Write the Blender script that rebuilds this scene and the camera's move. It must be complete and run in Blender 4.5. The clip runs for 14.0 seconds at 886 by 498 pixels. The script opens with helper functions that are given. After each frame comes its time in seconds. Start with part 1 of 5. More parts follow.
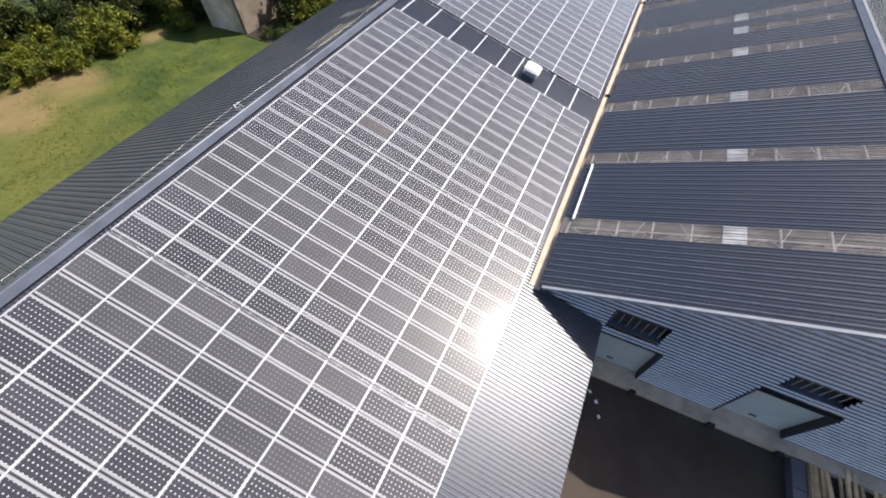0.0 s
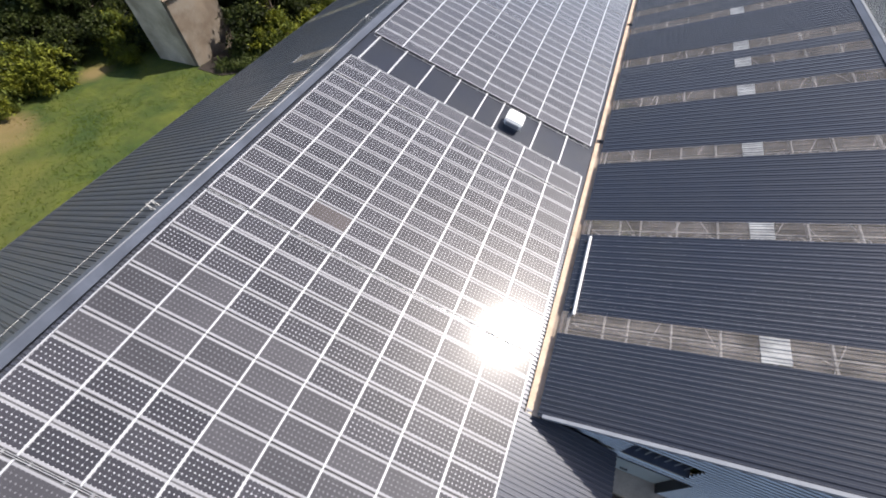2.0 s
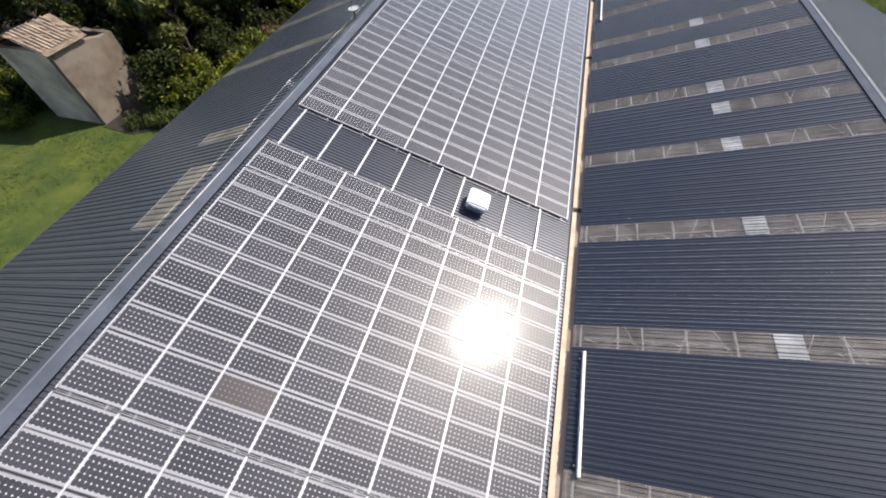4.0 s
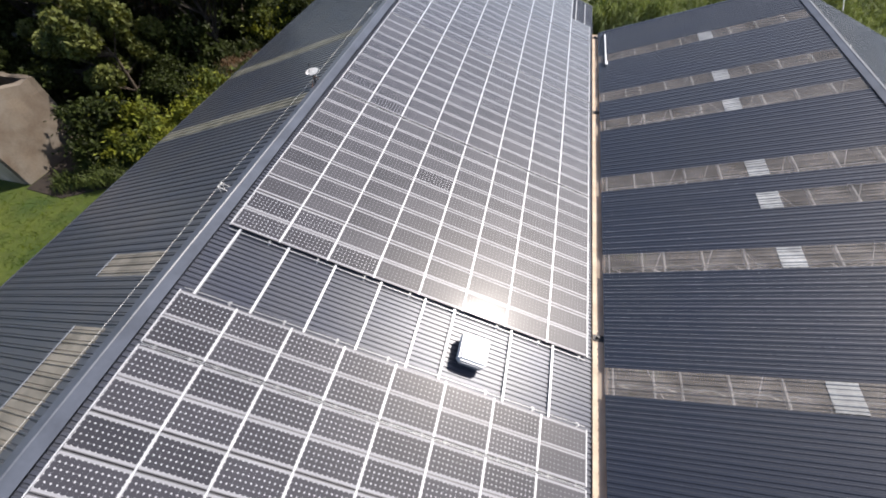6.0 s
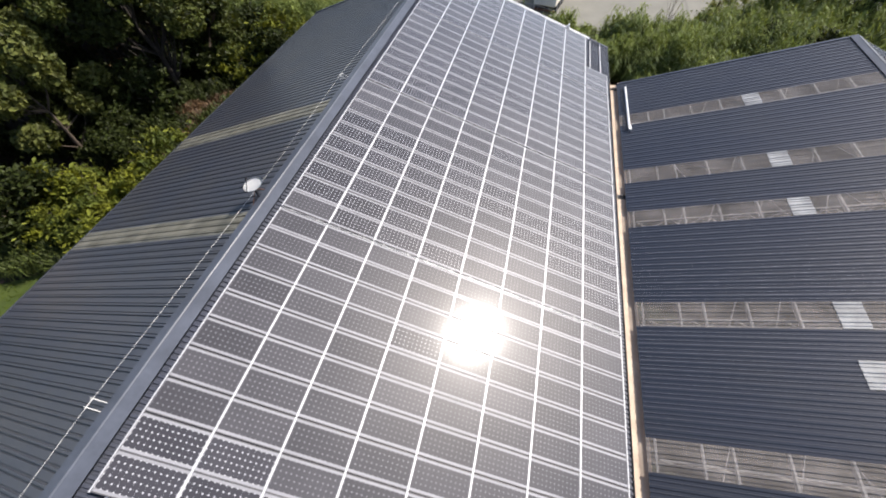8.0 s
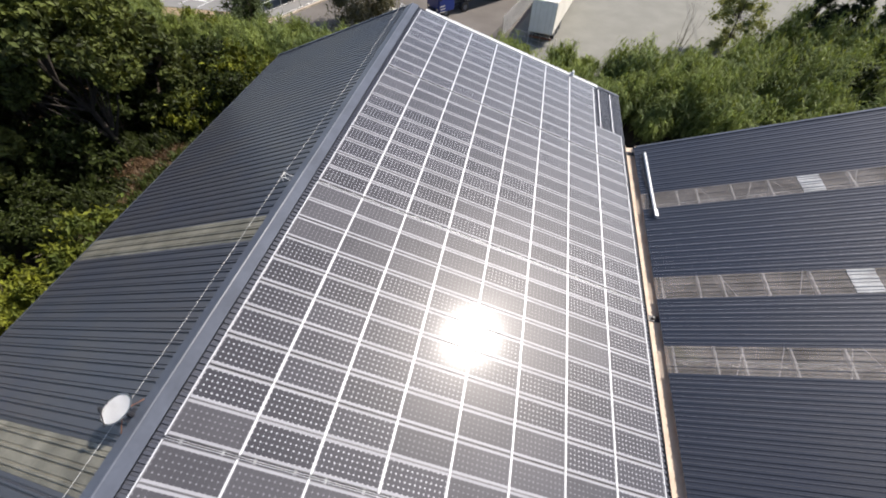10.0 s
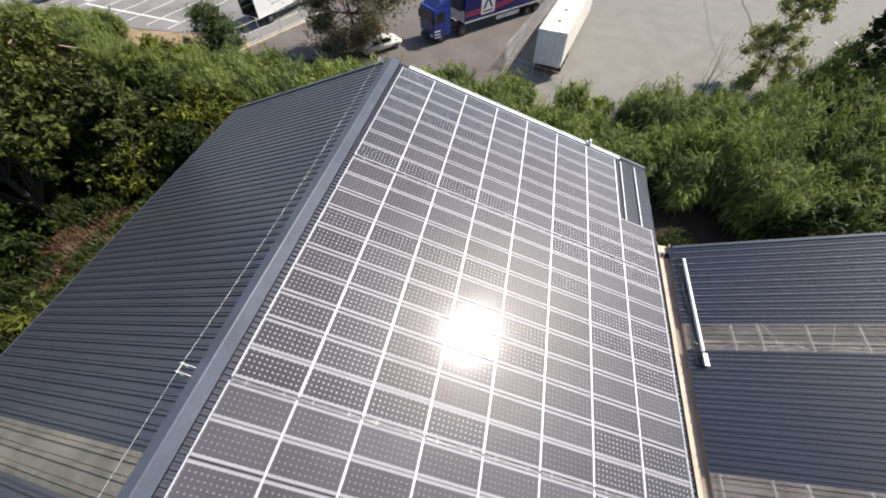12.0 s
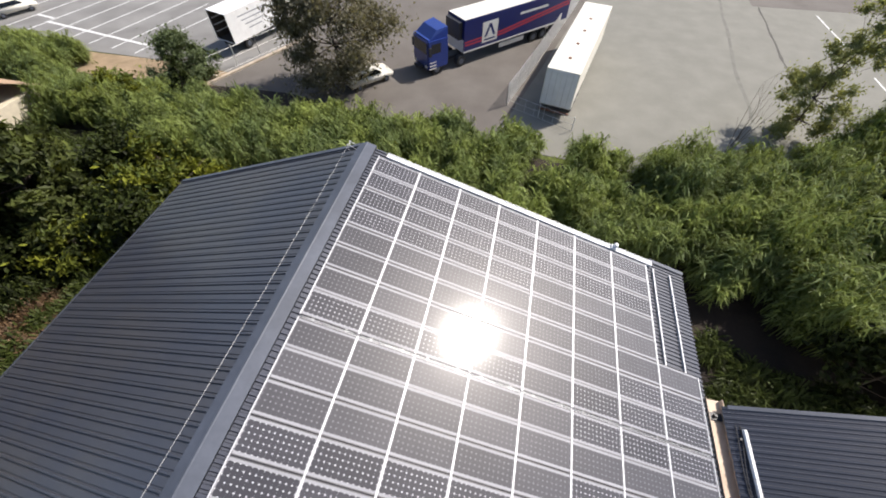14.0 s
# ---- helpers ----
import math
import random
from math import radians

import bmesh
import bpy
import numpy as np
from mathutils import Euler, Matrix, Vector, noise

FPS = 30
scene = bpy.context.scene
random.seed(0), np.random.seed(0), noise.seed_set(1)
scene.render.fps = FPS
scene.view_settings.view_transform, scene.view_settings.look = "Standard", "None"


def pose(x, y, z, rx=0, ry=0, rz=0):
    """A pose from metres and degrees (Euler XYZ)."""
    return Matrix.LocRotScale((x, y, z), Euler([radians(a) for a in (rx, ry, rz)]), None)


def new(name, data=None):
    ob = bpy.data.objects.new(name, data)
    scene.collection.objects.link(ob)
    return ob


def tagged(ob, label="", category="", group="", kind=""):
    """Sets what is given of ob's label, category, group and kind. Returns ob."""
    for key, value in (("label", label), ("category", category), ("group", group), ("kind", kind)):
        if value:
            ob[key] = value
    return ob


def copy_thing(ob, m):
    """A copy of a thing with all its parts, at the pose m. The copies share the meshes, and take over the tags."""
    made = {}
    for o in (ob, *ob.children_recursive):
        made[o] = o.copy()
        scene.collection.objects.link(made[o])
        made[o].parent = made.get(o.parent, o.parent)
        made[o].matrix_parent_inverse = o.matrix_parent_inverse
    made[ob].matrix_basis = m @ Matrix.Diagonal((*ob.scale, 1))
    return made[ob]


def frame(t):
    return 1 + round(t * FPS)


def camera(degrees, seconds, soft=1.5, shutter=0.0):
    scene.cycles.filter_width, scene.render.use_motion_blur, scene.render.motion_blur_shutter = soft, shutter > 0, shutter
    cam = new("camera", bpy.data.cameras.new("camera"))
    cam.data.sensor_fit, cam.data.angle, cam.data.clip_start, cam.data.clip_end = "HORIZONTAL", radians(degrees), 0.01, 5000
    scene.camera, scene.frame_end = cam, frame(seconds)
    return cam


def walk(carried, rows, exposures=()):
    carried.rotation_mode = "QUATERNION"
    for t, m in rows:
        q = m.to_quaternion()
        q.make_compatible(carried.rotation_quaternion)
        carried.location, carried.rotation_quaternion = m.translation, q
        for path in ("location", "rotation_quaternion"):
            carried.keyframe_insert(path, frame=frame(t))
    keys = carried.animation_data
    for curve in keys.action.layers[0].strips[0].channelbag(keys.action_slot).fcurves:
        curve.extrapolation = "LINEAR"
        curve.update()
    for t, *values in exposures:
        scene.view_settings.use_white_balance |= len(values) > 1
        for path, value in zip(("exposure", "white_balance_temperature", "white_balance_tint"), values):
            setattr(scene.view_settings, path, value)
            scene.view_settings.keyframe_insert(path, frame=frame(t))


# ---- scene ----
cam = camera(98.73, 14.0, soft=1.9)
PATH = [
    (0.0, 12.929, -20.326, 18.426, 36.619, 0.971, 25.474),
    (0.5, 12.469, -19.163, 18.416, 36.575, 1.065, 24.979),
    (1.0, 12.050, -18.037, 18.446, 36.483, 1.082, 24.940),
    (1.5, 11.680, -16.798, 18.450, 36.528, 1.237, 23.950),
    (2.0, 11.338, -15.510, 18.461, 36.504, 1.273, 22.028),
    (2.5, 11.001, -14.195, 18.481, 36.614, 1.264, 20.128),
    (3.0, 10.616, -12.841, 18.486, 36.513, 1.136, 18.220),
    (3.2, 10.471, -12.293, 18.491, 36.669, 1.264, 17.061),
    (5.3, 8.873, -6.057, 18.375, 37.192, 0.084, 13.852),
    (5.5, 8.732, -5.389, 18.370, 37.360, 0.133, 13.614),
    (6.0, 8.402, -3.645, 18.387, 37.195, 0.160, 13.329),
    (6.5, 8.043, -1.840, 18.352, 37.164, 0.051, 13.165),
    (7.0, 7.764, -0.104, 18.357, 37.114, 0.070, 13.336),
    (7.5, 7.448, 1.650, 18.369, 37.170, 0.073, 13.328),
    (8.0, 7.171, 3.381, 18.386, 37.320, 0.126, 13.100),
    (8.2, 7.067, 4.056, 18.385, 37.419, 0.119, 12.892),
    (10.3, 6.104, 11.145, 18.127, 37.749, 0.234, 11.811),
    (10.5, 6.015, 11.825, 18.117, 37.699, 0.251, 11.861),
    (11.0, 5.837, 13.534, 18.106, 37.664, 0.207, 11.942),
    (11.5, 5.675, 15.264, 18.118, 37.586, 0.185, 12.047),
    (12.0, 5.460, 16.988, 18.140, 37.495, 0.062, 12.089),
    (12.5, 5.205, 18.643, 18.180, 37.386, -0.200, 12.249),
    (13.0, 4.950, 20.299, 18.161, 37.328, -0.409, 12.359),
    (13.5, 4.747, 21.892, 18.157, 37.386, -0.391, 12.528),
    (14.0, 4.566, 23.396, 18.177, 37.345, -0.406, 12.523),
]
walk(cam, [(t, pose(x, y, z, rx, ry, rz)) for t, x, y, z, rx, ry, rz in PATH], exposures=[(0.0, 1.02, 6550, 13.5), (3.0, 0.85, 6550, 13.5), (6.0, 0.78, 6550, 13.5), (14.0, 0.72, 6550, 13.5)])

# ---- daylight: high summer sun ahead and to the right of the ridge ----
SUN_EL, SUN_AZ = radians(48.0), radians(51.0)
world = bpy.data.worlds.new("sky")
scene.world = world
world.use_nodes = True
wn = world.node_tree
sky = wn.nodes.new("ShaderNodeTexSky")
sky.sky_type, sky.sun_disc = "NISHITA", False
sky.sun_elevation, sky.sun_rotation = SUN_EL, SUN_AZ
sky.dust_density = 1.5
wn.nodes["Background"].inputs["Strength"].default_value = 0.095
wn.links.new(sky.outputs["Color"], wn.nodes["Background"].inputs["Color"])
sun_data = bpy.data.lights.new("sun", "SUN")
sun_data.energy, sun_data.angle, sun_data.color = 3.9, radians(0.55), (1.0, 0.95, 0.86)
sun = new("sun", sun_data)
toward = Vector((math.cos(SUN_EL) * math.sin(SUN_AZ), math.cos(SUN_EL) * math.cos(SUN_AZ), math.sin(SUN_EL)))
sun.matrix_world = Matrix.Translation((0, 0, 60)) @ toward.to_track_quat("Z", "Y").to_matrix().to_4x4()


# ---- materials ----
def rgb(c):
    return (c[0], c[1], c[2], 1.0)


def material(name, base, rough=0.6, metal=0.0, vary=0.15, scale=3.0, fine=40.0, bump=0.0, other=None, amount=0.5,
             coat=0.0, per_object=0.0, per_island=0.0, spec=0.5, big=None, big_scale=0.3):
    """A painted, mineral or metal surface: base colour with coarse stains, fine grain, and optional relief."""
    m = bpy.data.materials.new(name)
    m.use_nodes = True
    nt = m.node_tree
    n, l = nt.nodes, nt.links
    b = n["Principled BSDF"]
    geo = n.new("ShaderNodeNewGeometry")
    src = geo.outputs["Position"]
    n1 = n.new("ShaderNodeTexNoise")
    n1.inputs["Scale"].default_value, n1.inputs["Detail"].default_value = scale, 5
    l.new(src, n1.inputs["Vector"])
    n2 = n.new("ShaderNodeTexNoise")
    n2.inputs["Scale"].default_value, n2.inputs["Detail"].default_value = fine, 3
    l.new(src, n2.inputs["Vector"])
    mix = n.new("ShaderNodeMix")
    mix.data_type = "RGBA"
    mix.inputs["A"].default_value = rgb(base)
    mix.inputs["B"].default_value = rgb(other if other else [c * (1 - vary * 1.6) for c in base])
    ramp = n.new("ShaderNodeMapRange")
    ramp.inputs["From Min"].default_value, ramp.inputs["From Max"].default_value = 0.35, 0.68
    ramp.inputs["To Max"].default_value = 1.0 if not other else amount * 2
    l.new(n1.outputs["Fac"], ramp.inputs["Value"])
    l.new(ramp.outputs["Result"], mix.inputs["Factor"])
    col = mix.outputs["Result"]
    if big:
        n3 = n.new("ShaderNodeTexNoise")
        n3.inputs["Scale"].default_value, n3.inputs["Detail"].default_value = big_scale, 6
        l.new(geo.outputs["Position"], n3.inputs["Vector"])
        r3 = n.new("ShaderNodeMapRange")
        r3.inputs["From Min"].default_value, r3.inputs["From Max"].default_value = 0.42, 0.62
        l.new(n3.outputs["Fac"], r3.inputs["Value"])
        mx = n.new("ShaderNodeMix")
        mx.data_type = "RGBA"
        mx.inputs["B"].default_value = rgb(big)
        l.new(r3.outputs["Result"], mx.inputs["Factor"])
        l.new(col, mx.inputs["A"])
        col = mx.outputs["Result"]
    hsv = n.new("ShaderNodeHueSaturation")
    l.new(col, hsv.inputs["Color"])
    val = n.new("ShaderNodeMapRange")
    val.inputs["To Min"].default_value, val.inputs["To Max"].default_value = 1 - vary, 1 + vary
    l.new(n2.outputs["Fac"], val.inputs["Value"])
    out = val.outputs["Result"]
    if per_object or per_island:
        info = n.new("ShaderNodeObjectInfo") if per_object else None
        r = info.outputs["Random"] if per_object else geo.outputs["Random Per Island"]
        k = per_object or per_island
        mr = n.new("ShaderNodeMapRange")
        mr.inputs["To Min"].default_value, mr.inputs["To Max"].default_value = 1 - k, 1 + k
        l.new(r, mr.inputs["Value"])
        mul = n.new("ShaderNodeMath")
        mul.operation = "MULTIPLY"
        l.new(out, mul.inputs[0])
        l.new(mr.outputs["Result"], mul.inputs[1])
        out = mul.outputs["Value"]
    l.new(out, hsv.inputs["Value"])
    l.new(hsv.outputs["Color"], b.inputs["Base Color"])
    b.inputs["Roughness"].default_value, b.inputs["Metallic"].default_value = rough, metal
    b.inputs["Specular IOR Level"].default_value = spec
    b.inputs["Coat Weight"].default_value = coat
    if bump:
        bm = n.new("ShaderNodeBump")
        bm.inputs["Strength"].default_value, bm.inputs["Distance"].default_value = bump, 0.02
        l.new(n2.outputs["Fac"], bm.inputs["Height"])
        l.new(bm.outputs["Normal"], b.inputs["Normal"])
    return m


def leafy(name, base, vary=0.35, lit=0.3, drift=None, drift_scale=0.4):
    """Leaves: diffuse with some light coming through, each leaf of its own shade; drift: a second tone in patches."""
    m = material(name, base, rough=0.55, vary=0.2, scale=0.35, fine=3.0, per_island=vary, spec=0.15, big=drift, big_scale=drift_scale)
    nt = m.node_tree
    b, out = nt.nodes["Principled BSDF"], nt.nodes["Material Output"]
    tr = nt.nodes.new("ShaderNodeBsdfTranslucent")
    tr.inputs["Color"].default_value = rgb([base[0] * 1.6, base[1] * 1.5, base[2] * 0.7])
    mix = nt.nodes.new("ShaderNodeMixShader")
    mix.inputs["Fac"].default_value = lit
    nt.links.new(b.outputs["BSDF"], mix.inputs[1])
    nt.links.new(tr.outputs["BSDF"], mix.inputs[2])
    nt.links.new(mix.outputs["Shader"], out.inputs["Surface"])
    return m


def sheet_plastic(name, base, clear, rough=0.35):
    """Weathered clear roofing sheet: part of the light goes through."""
    m = material(name, base, rough=rough, vary=0.25, scale=1.2, fine=14.0, other=[c * 0.55 for c in base], amount=0.5)
    nt = m.node_tree
    b, out = nt.nodes["Principled BSDF"], nt.nodes["Material Output"]
    tr = nt.nodes.new("ShaderNodeBsdfTransparent")
    mix = nt.nodes.new("ShaderNodeMixShader")
    mix.inputs["Fac"].default_value = clear
    nt.links.new(b.outputs["BSDF"], mix.inputs[1])
    nt.links.new(tr.outputs["BSDF"], mix.inputs[2])
    nt.links.new(mix.outputs["Shader"], out.inputs["Surface"])
    return m


M_SHEET = material("slate_blue_sheet", (0.052, 0.058, 0.080), rough=0.40, metal=0.25, vary=0.12, scale=0.5, fine=6.0, spec=0.6, other=(0.064, 0.068, 0.082), amount=0.5)
# West slope: duller copy of the sheet paint, for its shaded side.
M_SHEET_W = material("west_sheet_shade_tone", (0.048, 0.052, 0.066), rough=0.36, vary=0.12, scale=0.5, fine=6.0, spec=0.8, other=(0.060, 0.060, 0.066), amount=0.5)
M_SHEET_S = material("blue_sheet_annex", (0.020, 0.024, 0.037), rough=0.5, vary=0.12, scale=0.4, fine=5.0, spec=0.12, coat=1.0, other=(0.025, 0.028, 0.037), amount=0.5)
sheet_node = M_SHEET_S.node_tree.nodes["Principled BSDF"]
sheet_node.inputs["Coat IOR"].default_value = 1.62
sheet_node.inputs["Coat Roughness"].default_value = 0.15
sheet_node.inputs["Sheen Weight"].default_value = 1.0
sheet_node.inputs["Sheen Roughness"].default_value = 0.32
M_CAP = material("ridge_flashing_paint", (0.084, 0.095, 0.121), rough=0.4, vary=0.18, scale=1.0, fine=9.0)
M_CLAD = material("grey_wall_cladding", (0.50, 0.51, 0.54), rough=0.45, vary=0.10, scale=0.6, fine=8.0)
M_CORR = material("profiled_steel", (0.50, 0.485, 0.465), rough=0.22, metal=0.9, vary=0.08, scale=0.7, fine=7.0)
M_TRIM = material("pale_verge_trim", (0.27, 0.285, 0.315), rough=0.5, vary=0.08)
M_ALU = material("aluminium", (0.60, 0.61, 0.63), rough=0.45, metal=0.35, vary=0.06, scale=4, fine=60)
M_FRAME = material("panel_frame_anodised", (0.42, 0.425, 0.44), rough=0.4, metal=0.3, vary=0.08, scale=5, fine=60)
M_WHITE = material("white_paint", (0.80, 0.80, 0.79), rough=0.45, vary=0.06, scale=2.0, fine=20)
M_GUTTER = material("cream_gutter_lining", (0.58, 0.46, 0.345), rough=0.6, vary=0.14, scale=1.6, fine=12, other=(0.42, 0.31, 0.22), amount=0.4)
M_DARK = material("dark_steel", (0.03, 0.03, 0.035), rough=0.5, vary=0.2)
M_RUST = material("rusty_steel", (0.22, 0.10, 0.06), rough=0.8, vary=0.3, scale=6)
M_STEEL = material("pale_purlin_steel", (0.80, 0.79, 0.76), rough=0.5, vary=0.1)
M_SKYLIGHT = sheet_plastic("weathered_skylight_sheet", (0.36, 0.325, 0.30), 0.63)
M_SKY_PALE = sheet_plastic("new_skylight_sheet", (0.50, 0.50, 0.49), 0.10)
M_SKY_PATCH = sheet_plastic("brown_skylight_patch", (0.34, 0.305, 0.25), 0.30)
M_SKY_WEST = sheet_plastic("yellowed_skylight_sheet", (0.30, 0.285, 0.225), 0.30)
M_CONCRETE = material("pale_concrete", (0.50, 0.42, 0.33), rough=0.9, vary=0.15, scale=1.5, fine=20, bump=0.2, other=(0.30, 0.245, 0.19), amount=0.4)
# Yard colour darkened so its sunlit corner also reads as shadow.
M_YARD = material("shade_darkened_yard_asphalt", (0.036, 0.025, 0.019), rough=0.9, vary=0.25, scale=0.5, fine=25, bump=0.3, other=(0.056, 0.043, 0.032), amount=0.5)
M_ASPHALT = material("sunlit_old_asphalt", (0.176, 0.172, 0.146), rough=0.9, vary=0.08, scale=0.5, fine=9, bump=0.15, other=(0.206, 0.201, 0.173), amount=0.5)
M_PAVE = material("brown_grey_asphalt", (0.140, 0.126, 0.112), rough=0.9, vary=0.14, scale=0.3, fine=12, bump=0.15, other=(0.108, 0.095, 0.083), amount=0.5)
M_TAR = material("dark_tar_seam", (0.075, 0.070, 0.060), rough=0.85, vary=0.2, scale=1.5, fine=12)
M_SEAM = material("worn_tar_seam", (0.172, 0.168, 0.145), rough=0.9, vary=0.15, scale=1.5, fine=12)
M_LOT = material("grey_lot_asphalt", (0.235, 0.230, 0.218), rough=0.9, vary=0.12, scale=0.25, fine=14, bump=0.15, other=(0.165, 0.160, 0.152), amount=0.5)
M_LINE = material("road_paint", (0.75, 0.75, 0.73), rough=0.7, vary=0.15, scale=3)
M_SAND = material("dry_sand", (0.33, 0.24, 0.15), rough=0.95, vary=0.2, scale=0.8, fine=12, bump=0.3, other=(0.23, 0.17, 0.10), amount=0.5)
M_GROUND = material("meadow_ground", (0.028, 0.052, 0.005), rough=0.95, vary=0.38, scale=0.30, fine=1.6, bump=0.6, other=(0.076, 0.092, 0.009), amount=0.5)


def dry_patches(m, spots, tint):
    """Sun-dried patches of meadow: soft-edged, uneven ovals of straw."""
    n, l = m.node_tree.nodes, m.node_tree.links
    b = n["Principled BSDF"]
    geo = n.new("ShaderNodeNewGeometry")
    nz = n.new("ShaderNodeTexNoise")
    nz.inputs["Scale"].default_value, nz.inputs["Detail"].default_value = 0.35, 6
    l.new(geo.outputs["Position"], nz.inputs["Vector"])
    col = b.inputs["Base Color"].links[0].from_socket
    for x, y, reach in spots:
        d = n.new("ShaderNodeVectorMath")
        d.operation = "DISTANCE"
        d.inputs[1].default_value = (x, y, 0)
        l.new(geo.outputs["Position"], d.inputs[0])
        a = n.new("ShaderNodeMath")
        a.operation = "MULTIPLY_ADD"
        a.inputs[1].default_value = reach * 1.6
        l.new(nz.outputs["Fac"], a.inputs[0])
        l.new(d.outputs["Value"], a.inputs[2])
        mr = n.new("ShaderNodeMapRange")
        mr.inputs["From Min"].default_value, mr.inputs["From Max"].default_value = reach * 1.1, reach * 2.0
        mr.inputs["To Min"].default_value, mr.inputs["To Max"].default_value = 0.72, 0.0
        l.new(a.outputs["Value"], mr.inputs["Value"])
        mx = n.new("ShaderNodeMix")
        mx.data_type = "RGBA"
        mx.inputs["B"].default_value = rgb(tint)
        l.new(mr.outputs["Result"], mx.inputs["Factor"])
        l.new(col, mx.inputs["A"])
        col = mx.outputs["Result"]
    l.new(col, b.inputs["Base Color"])


DRY = ((-33.0, -5.0, 3.6), (-34.5, -8.5, 3.6), (-31.0, -11.0, 2.6), (-37.0, -14.0, 5.0), (-33.5, 4.6, 1.6))
PALE = ((-25.0, -13.0, 7.0), (-22.0, -24.0, 8.0), (-29.5, -8.0, 4.5), (-14.0, 1.0, 2.5))
dry_patches(M_GROUND, PALE, (0.105, 0.102, 0.016))
dry_patches(M_GROUND, DRY, (0.205, 0.140, 0.060))
# Soil tone darkened to stand for the trees' shade on it.
M_SOIL = material("shade_darkened_soil", (0.018, 0.013, 0.010), rough=0.95, vary=0.3, scale=0.6, fine=6, bump=0.5, other=(0.034, 0.024, 0.016), amount=0.5)
M_BARK = material("bark", (0.10, 0.075, 0.055), rough=0.9, vary=0.25, scale=4, fine=30, bump=0.5)
# Darker copy of the bark; the wood's shade is in its colour.
M_BARK_D = material("shade_dark_bark", (0.036, 0.028, 0.022), rough=0.9, vary=0.3, scale=4, fine=30, bump=0.5)
# House walls: south lightened, the rest darkened, to mimic light and tree shade.
M_STONE = material("shade_toned_brown_stone", (0.150, 0.122, 0.092), rough=0.95, vary=0.25, scale=1.1, fine=9, bump=0.6, other=(0.095, 0.074, 0.054), amount=0.6)
M_LIME = material("light_side_lime_render", (0.66, 0.56, 0.44), rough=0.9, vary=0.18, scale=0.8, fine=9, bump=0.5, other=(0.50, 0.41, 0.31), amount=0.5, big=(0.36, 0.29, 0.21), big_scale=0.5)
M_LIME_B = material("shade_toned_stained_lime", (0.175, 0.152, 0.125), rough=0.9, vary=0.2, scale=0.8, fine=9, bump=0.5, other=(0.17, 0.135, 0.10), amount=0.5, big=(0.12, 0.09, 0.065), big_scale=0.6)
M_TILE = material("old_clay_tile", (0.34, 0.26, 0.19), rough=0.85, vary=0.25, scale=2.0, fine=15, per_object=0.3)
M_TILE2 = material("brown_clay_tile", (0.34, 0.235, 0.155), rough=0.85, vary=0.2, scale=2.0, fine=15, other=(0.28, 0.19, 0.125), amount=0.5)
M_PLASTER = material("cream_plaster", (0.62, 0.55, 0.42), rough=0.9, vary=0.08)
M_BLUE = material("truck_blue", (0.014, 0.040, 0.22), rough=0.35, vary=0.05, coat=0.3)
M_NAVY = material("trailer_navy", (0.008, 0.014, 0.105), rough=0.4, vary=0.05, coat=0.2)
M_RED = material("trailer_red", (0.45, 0.04, 0.06), rough=0.45, vary=0.05)
M_TYRE = material("tyre_rubber", (0.02, 0.02, 0.02), rough=0.85, vary=0.2)
M_GLASSY = material("dark_glass", (0.015, 0.018, 0.022), rough=0.08, vary=0.1, spec=0.6)
M_TRWHITE = material("white_trailer_skin", (0.76, 0.73, 0.65), rough=0.5, vary=0.06, scale=0.8, fine=10, other=(0.66, 0.62, 0.53), amount=0.4)
M_TIMBER = material("sawn_timber", (0.60, 0.44, 0.25), rough=0.8, vary=0.2, scale=3, fine=30, per_object=0.4)
M_DOOR = material("pale_green_grey_door", (0.42, 0.47, 0.46), rough=0.55, vary=0.06, scale=1)
M_MESH = material("galvanised_wire", (0.66, 0.65, 0.62), rough=0.5, metal=0.2, vary=0.1)
M_CANE = leafy("cane_leaf", (0.190, 0.232, 0.058), vary=0.65, lit=0.25, drift=(0.105, 0.140, 0.050), drift_scale=0.36)
M_BRAMBLE = leafy("bramble_leaf", (0.050, 0.066, 0.015), vary=0.6, lit=0.2)
# Leaf tone lowered further so the gaps under trees read as shade.
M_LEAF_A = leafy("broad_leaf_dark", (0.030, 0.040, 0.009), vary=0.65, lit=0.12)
M_LEAF_B = leafy("broad_leaf_bright", (0.158, 0.170, 0.019), vary=0.6, lit=0.2, drift=(0.060, 0.080, 0.018), drift_scale=0.6)
M_LEAF_E = leafy("broad_leaf_green", (0.086, 0.102, 0.024), vary=0.75, lit=0.14, drift=(0.040, 0.050, 0.016), drift_scale=0.3)
M_LEAF_F = leafy("blue_conifer_leaf", (0.105, 0.135, 0.060), vary=0.5, lit=0.15)
M_LEAF_H = leafy("cypress_leaf", (0.026, 0.038, 0.018), vary=0.5, lit=0.08)
M_LEAF_D = leafy("pale_leaf", (0.235, 0.255, 0.115), vary=0.5, lit=0.3)
M_LEAF_C = leafy("grey_leaf", (0.165, 0.155, 0.110), vary=0.55)
M_DEAD = leafy("dead_brush", (0.120, 0.074, 0.040), vary=0.5, lit=0.1)
M_LEAF_G = leafy("pale_broad_leaf", (0.120, 0.130, 0.036), vary=0.7, lit=0.15, drift=(0.060, 0.072, 0.020), drift_scale=0.4)
M_GRASS = leafy("meadow_grass", (0.080, 0.110, 0.008), vary=0.40, lit=0.38, drift=(0.030, 0.054, 0.005), drift_scale=0.55)
M_STRAW = leafy("dry_grass", (0.21, 0.155, 0.062), vary=0.15)


